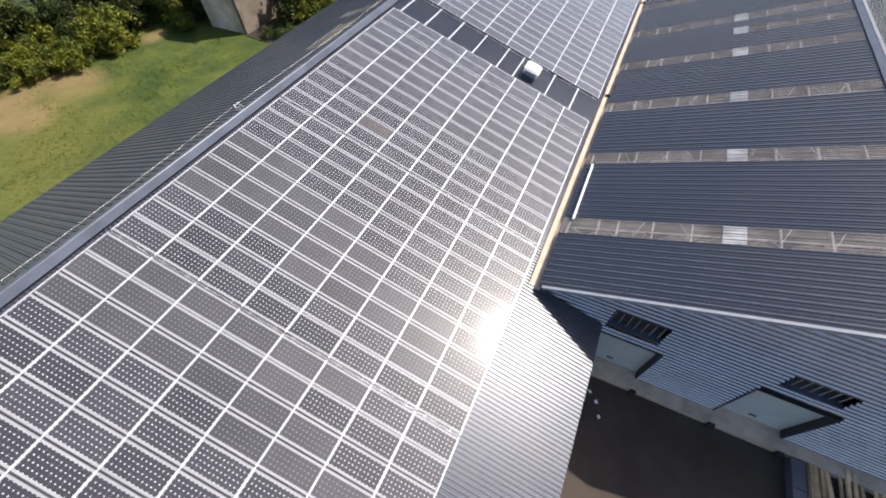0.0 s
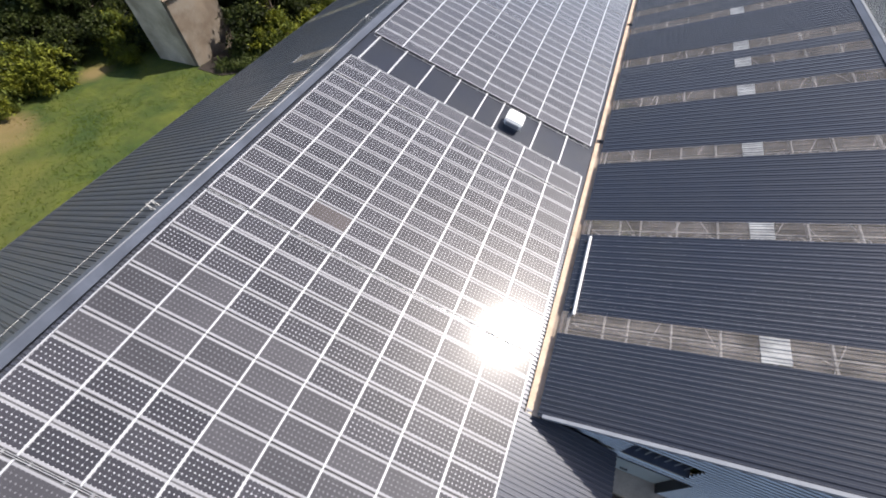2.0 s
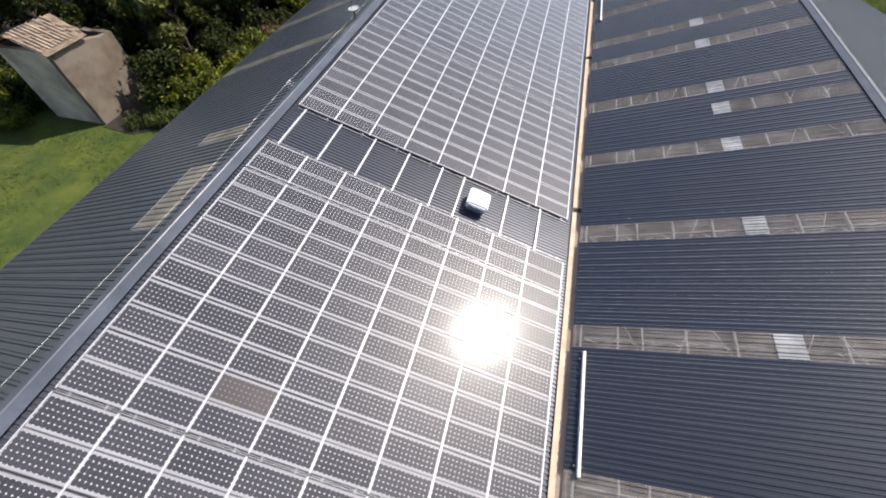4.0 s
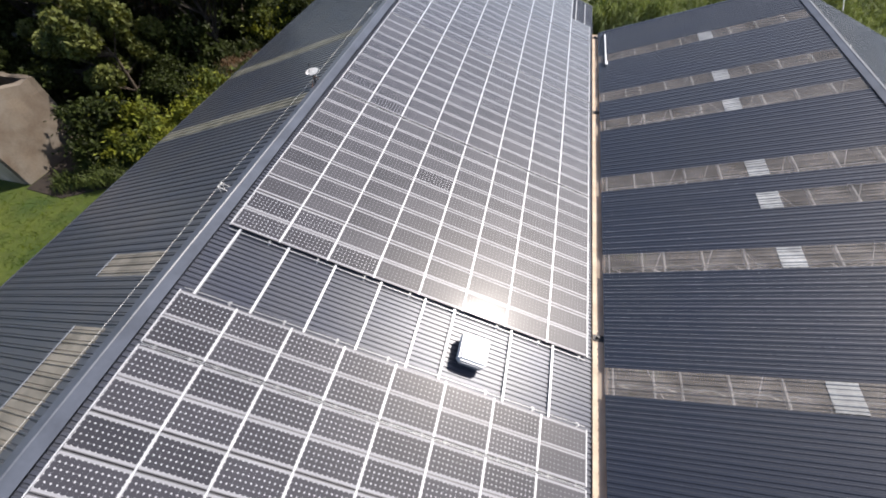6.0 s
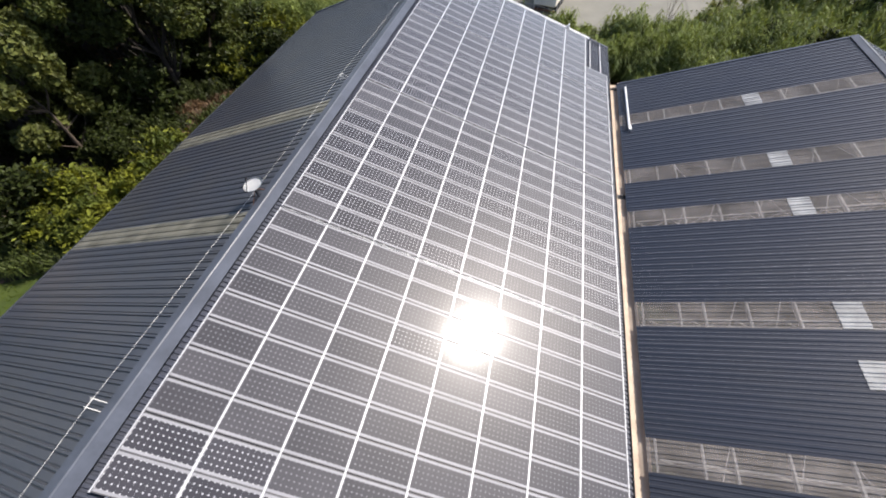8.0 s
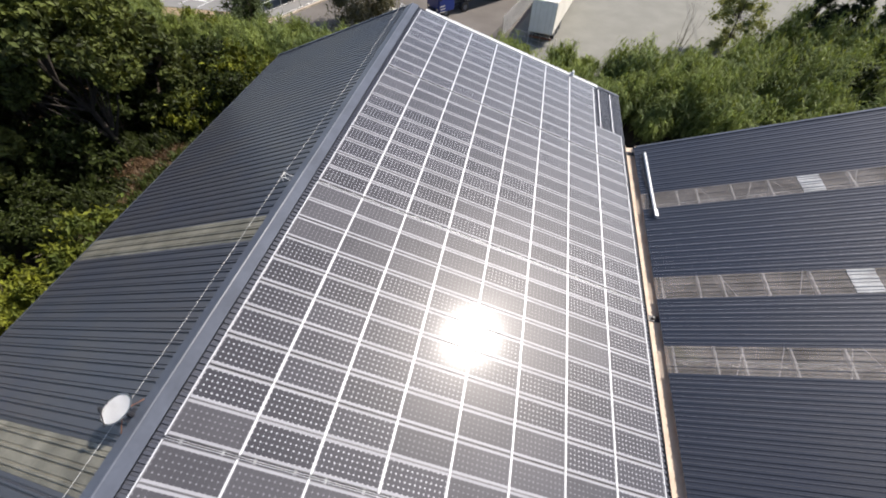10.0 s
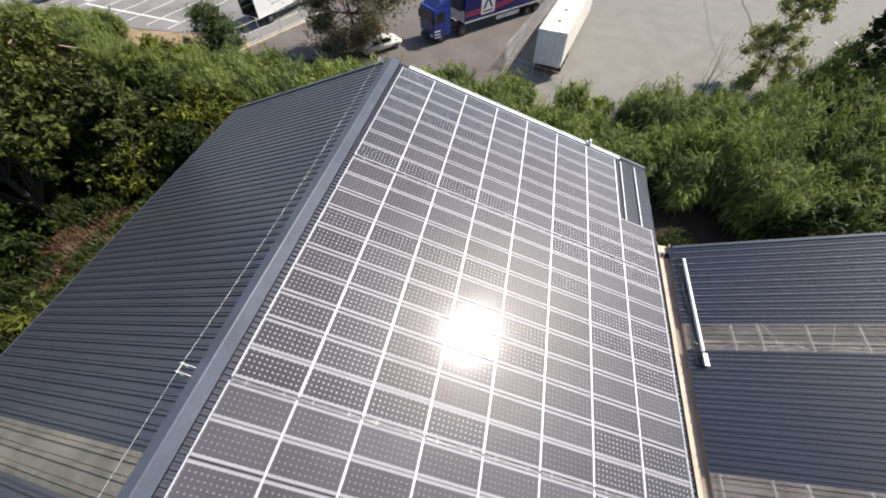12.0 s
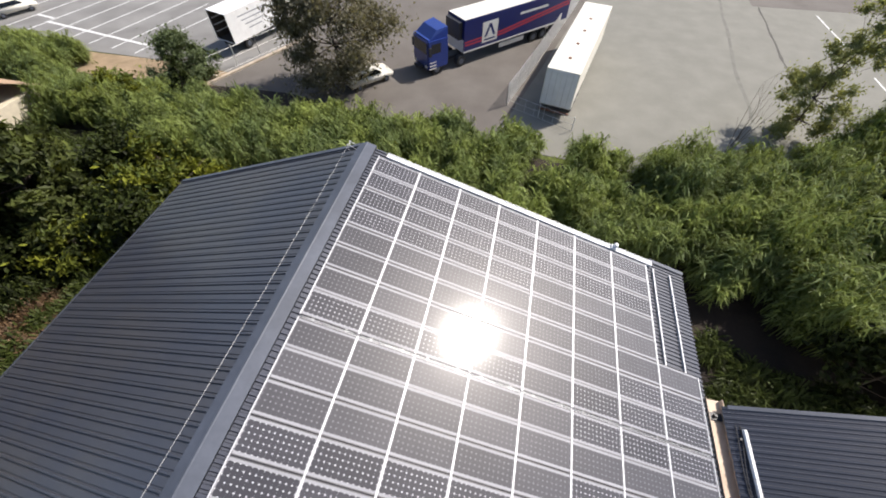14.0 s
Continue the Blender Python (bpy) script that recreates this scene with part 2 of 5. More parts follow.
# ---- mesh helpers ----
def bm_box(bm, x0, x1, y0, y1, z0, z1, m=None):
    v = [bm.verts.new((x, y, z)) for z in (z0, z1) for y in (y0, y1) for x in (x0, x1)]
    for f in ((0, 2, 3, 1), (4, 5, 7, 6), (0, 1, 5, 4), (2, 6, 7, 3), (0, 4, 6, 2), (1, 3, 7, 5)):
        bm.faces.new([v[i] for i in f])
    if m is not None:
        bmesh.ops.transform(bm, matrix=m, verts=v)
    return v


def bm_tube(bm, a, b, r0, r1=None, n=8, caps=True):
    a, b = Vector(a), Vector(b)
    r1 = r0 if r1 is None else r1
    q = (b - a).to_track_quat("Z", "Y")
    rings = []
    for p, r in ((a, r0), (b, r1)):
        rings.append([bm.verts.new(p + q @ Vector((r * math.cos(k * math.tau / n), r * math.sin(k * math.tau / n), 0))) for k in range(n)])
    for k in range(n):
        bm.faces.new((rings[0][k], rings[0][(k + 1) % n], rings[1][(k + 1) % n], rings[1][k]))
    if caps:
        bm.faces.new(rings[0][::-1])
        bm.faces.new(rings[1])


def bm_path(bm, pts, rad, n=5):
    """One unbroken round strand along a line of points."""
    rings = []
    for i, p in enumerate(pts):
        d = (pts[min(i + 1, len(pts) - 1)] - pts[max(i - 1, 0)]).normalized()
        u = d.cross(Vector((0, 0, 1))).normalized()
        w = u.cross(d)
        rings.append([bm.verts.new(p + rad * (u * math.cos(math.tau * k / n) + w * math.sin(math.tau * k / n))) for k in range(n)])
    for a, b in zip(rings, rings[1:]):
        for k in range(n):
            bm.faces.new((a[k], a[(k + 1) % n], b[(k + 1) % n], b[k]))
    bm.faces.new(rings[0][::-1])
    bm.faces.new(rings[-1])


def mesh_of(bm, name, mat, smooth=False):
    me = bpy.data.meshes.new(name)
    bmesh.ops.recalc_face_normals(bm, faces=bm.faces[:])
    bm.to_mesh(me)
    bm.free()
    me.materials.append(mat)
    if smooth:
        me.shade_smooth()
    return me


def part(name, bm, mat, parent=None, label="", smooth=False):
    ob = new(name, mesh_of(bm, name, mat, smooth))
    if parent is not None:
        ob.parent = parent
    if label:
        ob["label"] = label
    return ob


def thing(name, at, label, category, group="", kind="", rz=0.0):
    ob = new(name)
    ob.matrix_world = pose(at[0], at[1], at[2], 0, 0, rz)
    return tagged(ob, label, category, group, kind)


def raw_mesh(name, verts, faces, mat):
    me = bpy.data.meshes.new(name)
    me.from_pydata(verts, [], faces)
    me.materials.append(mat)
    return me


def bevelled(bm, width=0.02, seg=1):
    bmesh.ops.bevel(bm, geom=bm.edges[:], offset=width, segments=seg, affect="EDGES")


# ---- the plan ----
PITCH_E, PITCH_W, PITCH_S = radians(18.15), radians(21.3), radians(19.4)
Z_EDGE = 9.30            # height of the array's upper edge
NEAR_Y, FAR_Y = -34.0, 34.10
GABLE_Y, SOUTH_FAR = -11.50, 28.95
RIB, RIB_H = 0.155, 0.040


def east(x, y, z=0.0):
    """A place on the panel slope: x down the slope from the array's upper edge, z off the array's plane."""
    return Vector((x * math.cos(PITCH_E) + z * math.sin(PITCH_E), y, Z_EDGE - x * math.sin(PITCH_E) + z * math.cos(PITCH_E)))


EAST_M = Matrix.Translation((0, 0, Z_EDGE)) @ Matrix.Rotation(PITCH_E, 4, "Y")
RIDGE = east(-0.60, 0, -0.10)
WEST_M = Matrix.Translation(RIDGE) @ Matrix.Rotation(math.pi, 4, "Z") @ Matrix.Rotation(PITCH_W, 4, "Y")
WEST_LEN = 10.65
S_EAVE = Vector((12.93, 0, 5.32))
S_RIDGE_X = 23.80
S_LEN = (S_RIDGE_X - S_EAVE.x) / math.cos(PITCH_S)
S_RIDGE_Z = S_EAVE.z + S_LEN * math.sin(PITCH_S)
SKEW = 0.032             # the annex sheets run a little askew to the hall
SHEAR = Matrix.Identity(4)
SHEAR[1][0], SHEAR[1][3] = SKEW, -SKEW * 5.7
SOUTH_M = Matrix.Translation(S_EAVE) @ Matrix.Rotation(-PITCH_S, 4, "Y") @ SHEAR
RIDGE_SHIFT = SKEW * (S_LEN - 5.7)


FINE = ((0.0, 1.0), (0.30, 1.0), (0.42, 0.0), (0.86, 0.0))
BROAD = ((0.0, 1.0), (0.24, 1.0), (0.29, 0.35), (0.36, 0.35), (0.41, 1.0), (0.62, 1.0), (0.70, 0.0), (0.90, 0.0))
TWIN = ((0.0, 0.5), (0.28, 0.5), (0.32, 1.0), (0.39, 1.0), (0.43, 0.0), (0.60, 0.0), (0.64, 1.0), (0.71, 1.0), (0.75, 0.5))
WIDE_RIB = 0.313


def ribbed(x0, x1, y0, y1, m, rib=RIB, h=RIB_H, thick=0.012, shape=FINE):
    """Trapezoid-ribbed sheet: ribs run along x, repeat along y; top of the ribs at z = 0."""
    prof = []
    n = max(1, round((y1 - y0) / rib))
    step = (y1 - y0) / n
    for k in range(n):
        y = y0 + k * step
        prof += [(y + f * step, -h * d) for f, d in shape]
    prof.append((y1, -h))
    verts, faces = [], []
    for x in (x0, x1):
        for y, z in prof:
            verts.append(m @ Vector((x, y, z)))
    k = len(prof)
    for i in range(k - 1):
        faces.append((i, i + 1, k + i + 1, k + i))
    for x in (x0, x1):
        for y, z in prof:
            verts.append(m @ Vector((x, y, z - thick)))
    for i in range(k - 1):
        faces.append((2 * k + i + 1, 2 * k + i, 3 * k + i, 3 * k + i + 1))
        faces.append((i + 1, i, 2 * k + i, 2 * k + i + 1))
        faces.append((k + i, k + i + 1, 3 * k + i + 1, 3 * k + i))
    return verts, faces


def ribbed_part(name, x0, x1, y0, y1, m, mat, parent, label="", **kw):
    v, f = ribbed(x0, x1, y0, y1, m, **kw)
    ob = new(name, raw_mesh(name, v, f, mat))
    ob.parent = parent
    if label:
        ob["label"] = label
    return ob


# ---- ground, yard and roads ----
def meadow_z(x, y):
    """Gentle unevenness of the open meadow, dying out at the hall and at the wood."""
    k = min(1.0, max(0.0, (-11 - x) / 6)) * min(1.0, max(0.0, (7 - y) / 5)) * min(1.0, max(0.0, (x + 62) / 8)) * min(1.0, max(0.0, (y + 42) / 8))
    return 0.35 * (noise.noise((x * 0.13, y * 0.13, 0.0)) - 0.2) * k


def ground_sheet():
    xs = np.concatenate([np.linspace(-2500, -90, 6), np.linspace(-70, 70, 57), np.linspace(90, 2500, 6)])
    ys = np.concatenate([np.linspace(-2500, -80, 6), np.linspace(-60, 110, 69), np.linspace(130, 2500, 6)])
    verts, faces = [], []
    for y in ys:
        for x in xs:
            verts.append((x, y, meadow_z(x, y)))
    n = len(xs)
    for j in range(len(ys) - 1):
        for i in range(n - 1):
            faces.append((j * n + i, j * n + i + 1, (j + 1) * n + i + 1, (j + 1) * n + i))
    me = raw_mesh("ground", verts, faces, M_GROUND)
    me.shade_smooth()
    return tagged(new("ground", me), "meadow ground of green and dry yellow grass", "ground", kind="structure")


ground_sheet()


def slab(name, outline, z0, z1, mat, label, category):
    bm = bmesh.new()
    top = [bm.verts.new((x, y, z1)) for x, y in outline]
    low = [bm.verts.new((x, y, z0)) for x, y in outline]
    bm.faces.new(top)
    bm.faces.new(low[::-1])
    for i in range(len(outline)):
        j = (i + 1) % len(outline)
        bm.faces.new((top[i], low[i], low[j], top[j]))
    ob = part(name, bm, mat)
    return tagged(ob, label, category, kind="structure")


slab("yard", [(13.2, -60), (60, -60), (60, -11.9), (13.2, -11.9)], -0.3, 0.03, M_YARD, "worn asphalt yard beside the annex, colour darkened to stand for shadow", "yard")
slab("road", [(3.0, 47.5), (90, 40.0), (120, 140), (26, 140)], -0.3, 0.04, M_ASPHALT, "pale sunlit asphalt lorry park", "road")
slab("pavement", [(-22.5, 50.3), (-15.0, 49.9), (3.0, 47.52), (25.97, 140), (-30, 140), (-20.9, 62.0), (-17.5, 61.6), (-19.3, 57.1)], -0.3, 0.034, M_PAVE, "brown-grey asphalt lorry yard behind the hedge", "road")
slab("car_park", [(-95, 53.0), (-27.0, 53.22), (-21.72, 52.54), (-19.55, 57.1), (-17.8, 61.5), (-20.92, 62.02), (-30.2, 140), (-130, 140)], -0.3, 0.03, M_LOT, "grey asphalt car park with white bay lines", "road")
slab("sand_bank", [(-44.0, 52.9), (-44.0, 48.2), (-14.6, 48.2), (-15.02, 49.88), (-22.55, 50.28), (-21.75, 52.5), (-26.9, 53.2)], -0.3, 0.025, M_SAND, "strip of dry sandy soil beside the fence", "ground")
# Dark soil reaches the stone house's foot, standing for shadow there.
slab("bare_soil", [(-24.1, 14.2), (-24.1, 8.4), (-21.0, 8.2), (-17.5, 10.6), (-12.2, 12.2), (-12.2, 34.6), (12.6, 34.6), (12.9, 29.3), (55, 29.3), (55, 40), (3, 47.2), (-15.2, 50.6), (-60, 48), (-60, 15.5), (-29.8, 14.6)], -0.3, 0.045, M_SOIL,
     "leaf-littered soil under the trees, darkened to stand for shade", "ground")


def painted_line(a, b, w=0.13, z=0.043):
    a, b = Vector((*a, 0)), Vector((*b, 0))
    d = (b - a).normalized()
    s = Vector((-d.y, d.x, 0)) * w / 2
    bm = bmesh.new()
    lo = [bm.verts.new(p + Vector((0, 0, z - 0.006))) for p in (a - s, b - s, b + s, a + s)]
    hi = [bm.verts.new(p + Vector((0, 0, z))) for p in (a - s, b - s, b + s, a + s)]
    bm.faces.new(hi)
    for i in range(4):
        bm.faces.new((lo[i], lo[(i + 1) % 4], hi[(i + 1) % 4], hi[i]))
    return tagged(part("bay_line", bm, M_LINE), "white painted parking bay line", "road marking", "bay lines", "structure")


# ---- the hall with the panels ----
hall = thing("warehouse", (0, 0, 0), "long warehouse with slate-blue ribbed metal roof and solar panels", "building")
SHEET_Z = -0.13           # top of the ribs below the panels' face
LOW = 16.55
ribbed_part("roof_sheet", -0.62, 13.12, GABLE_Y, FAR_Y, EAST_M @ Matrix.Translation((0, 0, SHEET_Z)), M_SHEET, hall, "slate-blue ribbed metal roof slope")
ribbed_part("roof_sheet", -0.62, LOW, NEAR_Y, GABLE_Y, EAST_M @ Matrix.Translation((0, 0, SHEET_Z)), M_SHEET, hall, "slate-blue ribbed metal roof slope")
WEST_SKY = [(9.32, 10.26, 0.35, WEST_LEN - 0.02), (16.05, 17.10, 0.35, WEST_LEN - 0.02)]
WEST_PATCH = [(0.35, 1.27, 1.05, 3.9), (-4.75, -1.40, 0.9, 2.45)]


def west_roof():
    """The far slope, left free where the clear sheets lie."""
    cuts = sorted([(a, b, x0, x1) for a, b, x0, x1 in WEST_SKY + WEST_PATCH])
    y = NEAR_Y
    spans = []
    for a, b, x0, x1 in cuts:
        spans.append((y, a, 0.0, WEST_LEN))
        spans.append((a, b, 0.0, x0))
        if x1 < WEST_LEN - 0.1:
            spans.append((a, b, x1, WEST_LEN))
        y = b
    spans.append((y, FAR_Y, 0.0, WEST_LEN))
    for y0, y1, x0, x1 in spans:
        ribbed_part("roof_sheet", x0, x1, -y1, -y0, WEST_M, M_SHEET_W, hall, "ribbed metal roof slope in a duller shade-side tone", rib=WIDE_RIB, h=0.042, shape=TWIN)
    for a, b, x0, x1 in cuts:
        ribbed_part("skylight_sheet", x0 - 0.03, x1 + 0.02, -b, -a, WEST_M @ Matrix.Translation((0, 0, 0.006)), M_SKY_WEST if x1 > WEST_LEN - 0.1 else M_SKY_PATCH, hall, "yellowed translucent roof sheet", rib=WIDE_RIB, h=0.042, shape=TWIN)
    for a, b, x0, x1 in WEST_PATCH:
        bm = bmesh.new()
        bm_box(bm, x1 - 0.02, x1 + 0.035, -b, -a, 0.007, 0.016, WEST_M)
        part("patch_flashing", bm, M_TRIM, hall, "thin pale edge strip of the clear sheet")
    for k in range(8):
        x = 0.75 + 1.32 * k
        bm = bmesh.new()
        bm_box(bm, x - 0.05, x + 0.05, -FAR_Y + 0.4, -NEAR_Y - 0.4, -0.24, -0.062, WEST_M)
        part("purlin", bm, M_STEEL, hall, "pale steel purlin under the clear sheets")


west_roof()


def ridge_cap(parent, mat, apex, pitch_a, pitch_b, y0, y1, wa, wb, lift=0.035):
    """Folded flashing over a ridge, in lengths that overlap."""
    y, k = y0, 0
    while y < y1 - 0.1:
        e = min(y + 3.0, y1)
        bm = bmesh.new()
        up = lift + 0.004 * (k % 2)
        pts = [(-wb * math.cos(pitch_b), -wb * math.sin(pitch_b) - 0.045), (-wb * math.cos(pitch_b), -wb * math.sin(pitch_b)), (-0.040, -0.010), (-0.018, 0.012), (0.006, 0.012),
               (0.028, -0.008), (wa * math.cos(pitch_a), -wa * math.sin(pitch_a)), (wa * math.cos(pitch_a), -wa * math.sin(pitch_a) - 0.045)]
        rows = [[bm.verts.new((apex.x + px, yy, apex.z + pz + up - dz)) for px, pz in pts] for yy in (y - 0.03 * (k > 0), e) for dz in (0.0, 0.006)]
        for i in range(len(pts) - 1):
            bm.faces.new((rows[0][i], rows[0][i + 1], rows[2][i + 1], rows[2][i]))
            bm.faces.new((rows[1][i + 1], rows[1][i], rows[3][i], rows[3][i + 1]))
        part("ridge_cap", bm, mat, parent, "folded slate-blue ridge flashing")
        y, k = e, k + 1


ridge_cap(hall, M_CAP, RIDGE, PITCH_E, PITCH_W, NEAR_Y, FAR_Y + 0.05, 0.36, 0.36)


def walls_of_hall():
    foot = WEST_M @ Vector((WEST_LEN - 0.35, 0, -0.1))
    low = east(LOW - 0.3, 0, -0.2)
    gut = east(13.0, 0, -0.25)
    bm = bmesh.new()
    bm_box(bm, foot.x - 0.1, foot.x + 0.1, NEAR_Y + 0.2, FAR_Y - 0.2, -0.1, foot.z)
    part("wall", bm, M_CLAD, hall)
    bm = bmesh.new()
    bm_box(bm, low.x - 0.1, low.x + 0.1, NEAR_Y + 0.2, GABLE_Y - 0.1, -0.1, low.z - 0.05)
    part("wall", bm, M_CLAD, hall)
    bm = bmesh.new()
    bm_box(bm, gut.x - 0.35, gut.x - 0.15, GABLE_Y + 0.1, FAR_Y - 0.2, -0.1, gut.z)
    part("wall", bm, M_CLAD, hall)
    for y, far in ((NEAR_Y + 0.2, False), (FAR_Y - 0.2, True)):
        end = gut if far else low
        bm = bmesh.new()
        pts = [(foot.x, -0.1), (end.x - 0.1, -0.1), (end.x - 0.1, end.z), (RIDGE.x, RIDGE.z - 0.12), (foot.x, foot.z)]
        a = [bm.verts.new((px, y - 0.1, pz)) for px, pz in pts]
        b = [bm.verts.new((px, y + 0.1, pz)) for px, pz in pts]
        bm.faces.new(a)
        bm.faces.new(b[::-1])
        for i in range(5):
            bm.faces.new((a[i], a[(i + 1) % 5], b[(i + 1) % 5], b[i]))
        part("gable_wall", bm, M_CLAD, hall)


walls_of_hall()


def verge(name, parent, m, x0, x1, y, mat, w=0.16, h=0.14, z=0.05, label=""):
    """Folded verge flashing along a roof's end."""
    bm = bmesh.new()
    bm_box(bm, x0, x1, y - w / 2, y + w / 2, z - 0.012, z, m)
    e = y - w / 2 - 0.002 if y < 0 and m is not WEST_M else y + w / 2 - 0.01
    bm_box(bm, x0, x1, e, e + 0.012, z - h, z - 0.0125, m)
    return part(name, bm, mat, parent, label)


verge("verge_trim", hall, EAST_M @ Matrix.Translation((0, 0, SHEET_Z)), 11.5, 13.1, FAR_Y - 0.04, M_CAP)
verge("verge_trim", hall, WEST_M, 0.3, WEST_LEN, -FAR_Y + 0.04, M_CAP)
bm = bmesh.new()
bm_box(bm, 0.25, 11.5, FAR_Y - 0.38, FAR_Y - 0.22, -0.09, 0.02, EAST_M)
bm_box(bm, 0.25, 11.5, FAR_Y - 0.22, FAR_Y - 0.19, -0.09, 0.055, EAST_M)
part("verge_trim", bm, M_WHITE, hall, "white end flashing above the panels")
bm = bmesh.new()
bm_box(bm, 9.58, 9.82, FAR_Y - 0.40, FAR_Y - 0.20, 0.057, 0.12, EAST_M)
bm_box(bm, 9.64, 9.76, FAR_Y - 0.36, FAR_Y - 0.22, 0.12, 0.28, EAST_M)
tagged(part("junction_box", bm, M_WHITE), "small white junction box on the end flashing", "junction box")

# eave gutter on the west side
bm = bmesh.new()
edge = WEST_M @ Vector((WEST_LEN, 0, -0.05))
for a, b in (((-0.14, -0.10), (-0.14, 0.0)), ((-0.14, -0.10), (0.02, -0.10))):
    bm_box(bm, edge.x + min(a[0], b[0]), edge.x + max(a[0], b[0]) + 0.004, NEAR_Y, FAR_Y, edge.z + min(a[1], b[1]) - 0.03, edge.z + max(a[1], b[1]) - 0.026)
part("eave_gutter", bm, M_CAP, hall, "narrow grey eave gutter")

# ---- the annex with its own pitched roof ----
annex = thing("annex_building", (18, 8, 0), "lower workshop with blue ribbed roof and translucent strips", "building")
annex.matrix_world = Matrix.Identity(4)
STRIPS = [(-8.38, -7.44, 0.12), (-3.41, -2.54, 0.12), (1.52, 2.46, 0.12), (6.53, 7.49, 0.12), (9.47, 10.40, 5.85), (11.42, 12.45, 0.12), (16.41, 17.40, 0.12),
          (19.38, 20.38, 0.12), (24.27, 25.28, 0.12)]
OVER = -0.17              # how far the sheets reach over the gutter


def annex_roof():
    y = GABLE_Y
    for a, b, x0 in STRIPS:
        ribbed_part("roof_sheet", OVER, S_LEN, y, a, SOUTH_M, M_SHEET_S, annex, "dark blue ribbed metal roof slope", rib=WIDE_RIB, h=0.031, shape=BROAD)
        if x0 > 1:
            ribbed_part("roof_sheet", OVER, x0, a, b, SOUTH_M, M_SHEET_S, annex, "dark blue ribbed metal roof slope", rib=WIDE_RIB, h=0.031, shape=BROAD)
        sx0, sx1 = (18.36 - S_EAVE.x) / math.cos(PITCH_S), (19.02 - S_EAVE.x) / math.cos(PITCH_S)
        up = SOUTH_M @ Matrix.Translation((0, 0, 0.005))
        if x0 < 1:
            ribbed_part("skylight_sheet", OVER, sx0, a, b, up, M_SKYLIGHT, annex, "weathered brownish translucent roof sheet", rib=WIDE_RIB, h=0.031, shape=BROAD)
        ribbed_part("skylight_sheet", sx0 - 0.02, sx1, a + 0.02, b - 0.02, SOUTH_M @ Matrix.Translation((0, 0, 0.014)), M_SKY_PALE, annex, "newer pale translucent sheet", rib=WIDE_RIB, h=0.031, shape=BROAD)
        ribbed_part("skylight_sheet", sx1 - 0.02, S_LEN - 0.35, a, b, up, M_SKYLIGHT, annex, "weathered brownish translucent roof sheet", rib=WIDE_RIB, h=0.031, shape=BROAD)
        ribbed_part("roof_sheet", S_LEN - 0.37, S_LEN, a, b, SOUTH_M @ Matrix.Translation((0, 0, 0.01)), M_SHEET_S, annex, "dark blue ribbed metal roof slope", rib=WIDE_RIB, h=0.031, shape=BROAD)
        y = b
    ribbed_part("roof_sheet", OVER, S_LEN, y, SOUTH_FAR, SOUTH_M, M_SHEET_S, annex, "dark blue ribbed metal roof slope", rib=WIDE_RIB, h=0.031, shape=BROAD)
    other = Matrix.Translation((S_RIDGE_X, RIDGE_SHIFT, S_RIDGE_Z)) @ Matrix.Rotation(PITCH_S, 4, "Y")
    ribbed_part("roof_sheet", 0.0, S_LEN, GABLE_Y, SOUTH_FAR, other, M_SHEET_S, annex, "blue ribbed metal roof slope", rib=WIDE_RIB, h=0.031, shape=BROAD)
    ridge_cap(annex, M_CAP, Vector((S_RIDGE_X, 0, S_RIDGE_Z)), PITCH_S, PITCH_S, GABLE_Y + RIDGE_SHIFT, SOUTH_FAR + RIDGE_SHIFT, 0.32, 0.32)
    for x in (0.10, 1.34, 2.12, 3.43, 4.78, 6.10, 7.42, 8.75, 10.10, 11.3):
        bm = bmesh.new()
        bm_box(bm, x - 0.028, x + 0.028, GABLE_Y + 0.15, SOUTH_FAR - 0.15, -0.24, -0.062, SOUTH_M)
        part("purlin", bm, M_STEEL, annex, "pale steel purlin under the clear sheets")
    for y in (-7.78, -2.92, 2.0, 6.95, 11.85, 16.95, 24.7):
        bm = bmesh.new()
        top = [SOUTH_M @ Vector((x, y, -0.30)) for x in np.linspace(0.2, S_LEN - 0.2, 17)]
        for i in range(16):
            a = top[i]
            b = top[i + 1]
            drop = Vector((0, 0, -0.50))
            bm_tube(bm, a, b, 0.035, n=5)
            bm_tube(bm, a + drop, b + drop, 0.035, n=5)
            bm_tube(bm, a + drop if i % 2 else a, b if i % 2 else b + drop, 0.032, n=5)
        part("lattice_truss", bm, M_STEEL, annex, "pale steel lattice truss")


annex_roof()


def brace_rods():
    """Thin bracing rods seen through the clear strips."""
    rng = random.Random(23)
    for a, b, x0 in STRIPS:
        x = max(0.5, x0)
        while x < 10.5:
            x += rng.uniform(0.9, 2.3)
            dx = rng.choice((-0.55, 0.45, 0.5))
            bm = bmesh.new()
            bm_tube(bm, SOUTH_M @ Vector((x, a - 0.15, -0.062)), SOUTH_M @ Vector((x + dx, b + 0.15, -0.062)), 0.014, n=5)
            part("brace_rod", bm, M_STEEL, annex, "thin pale bracing rod under the clear sheets")


brace_rods()


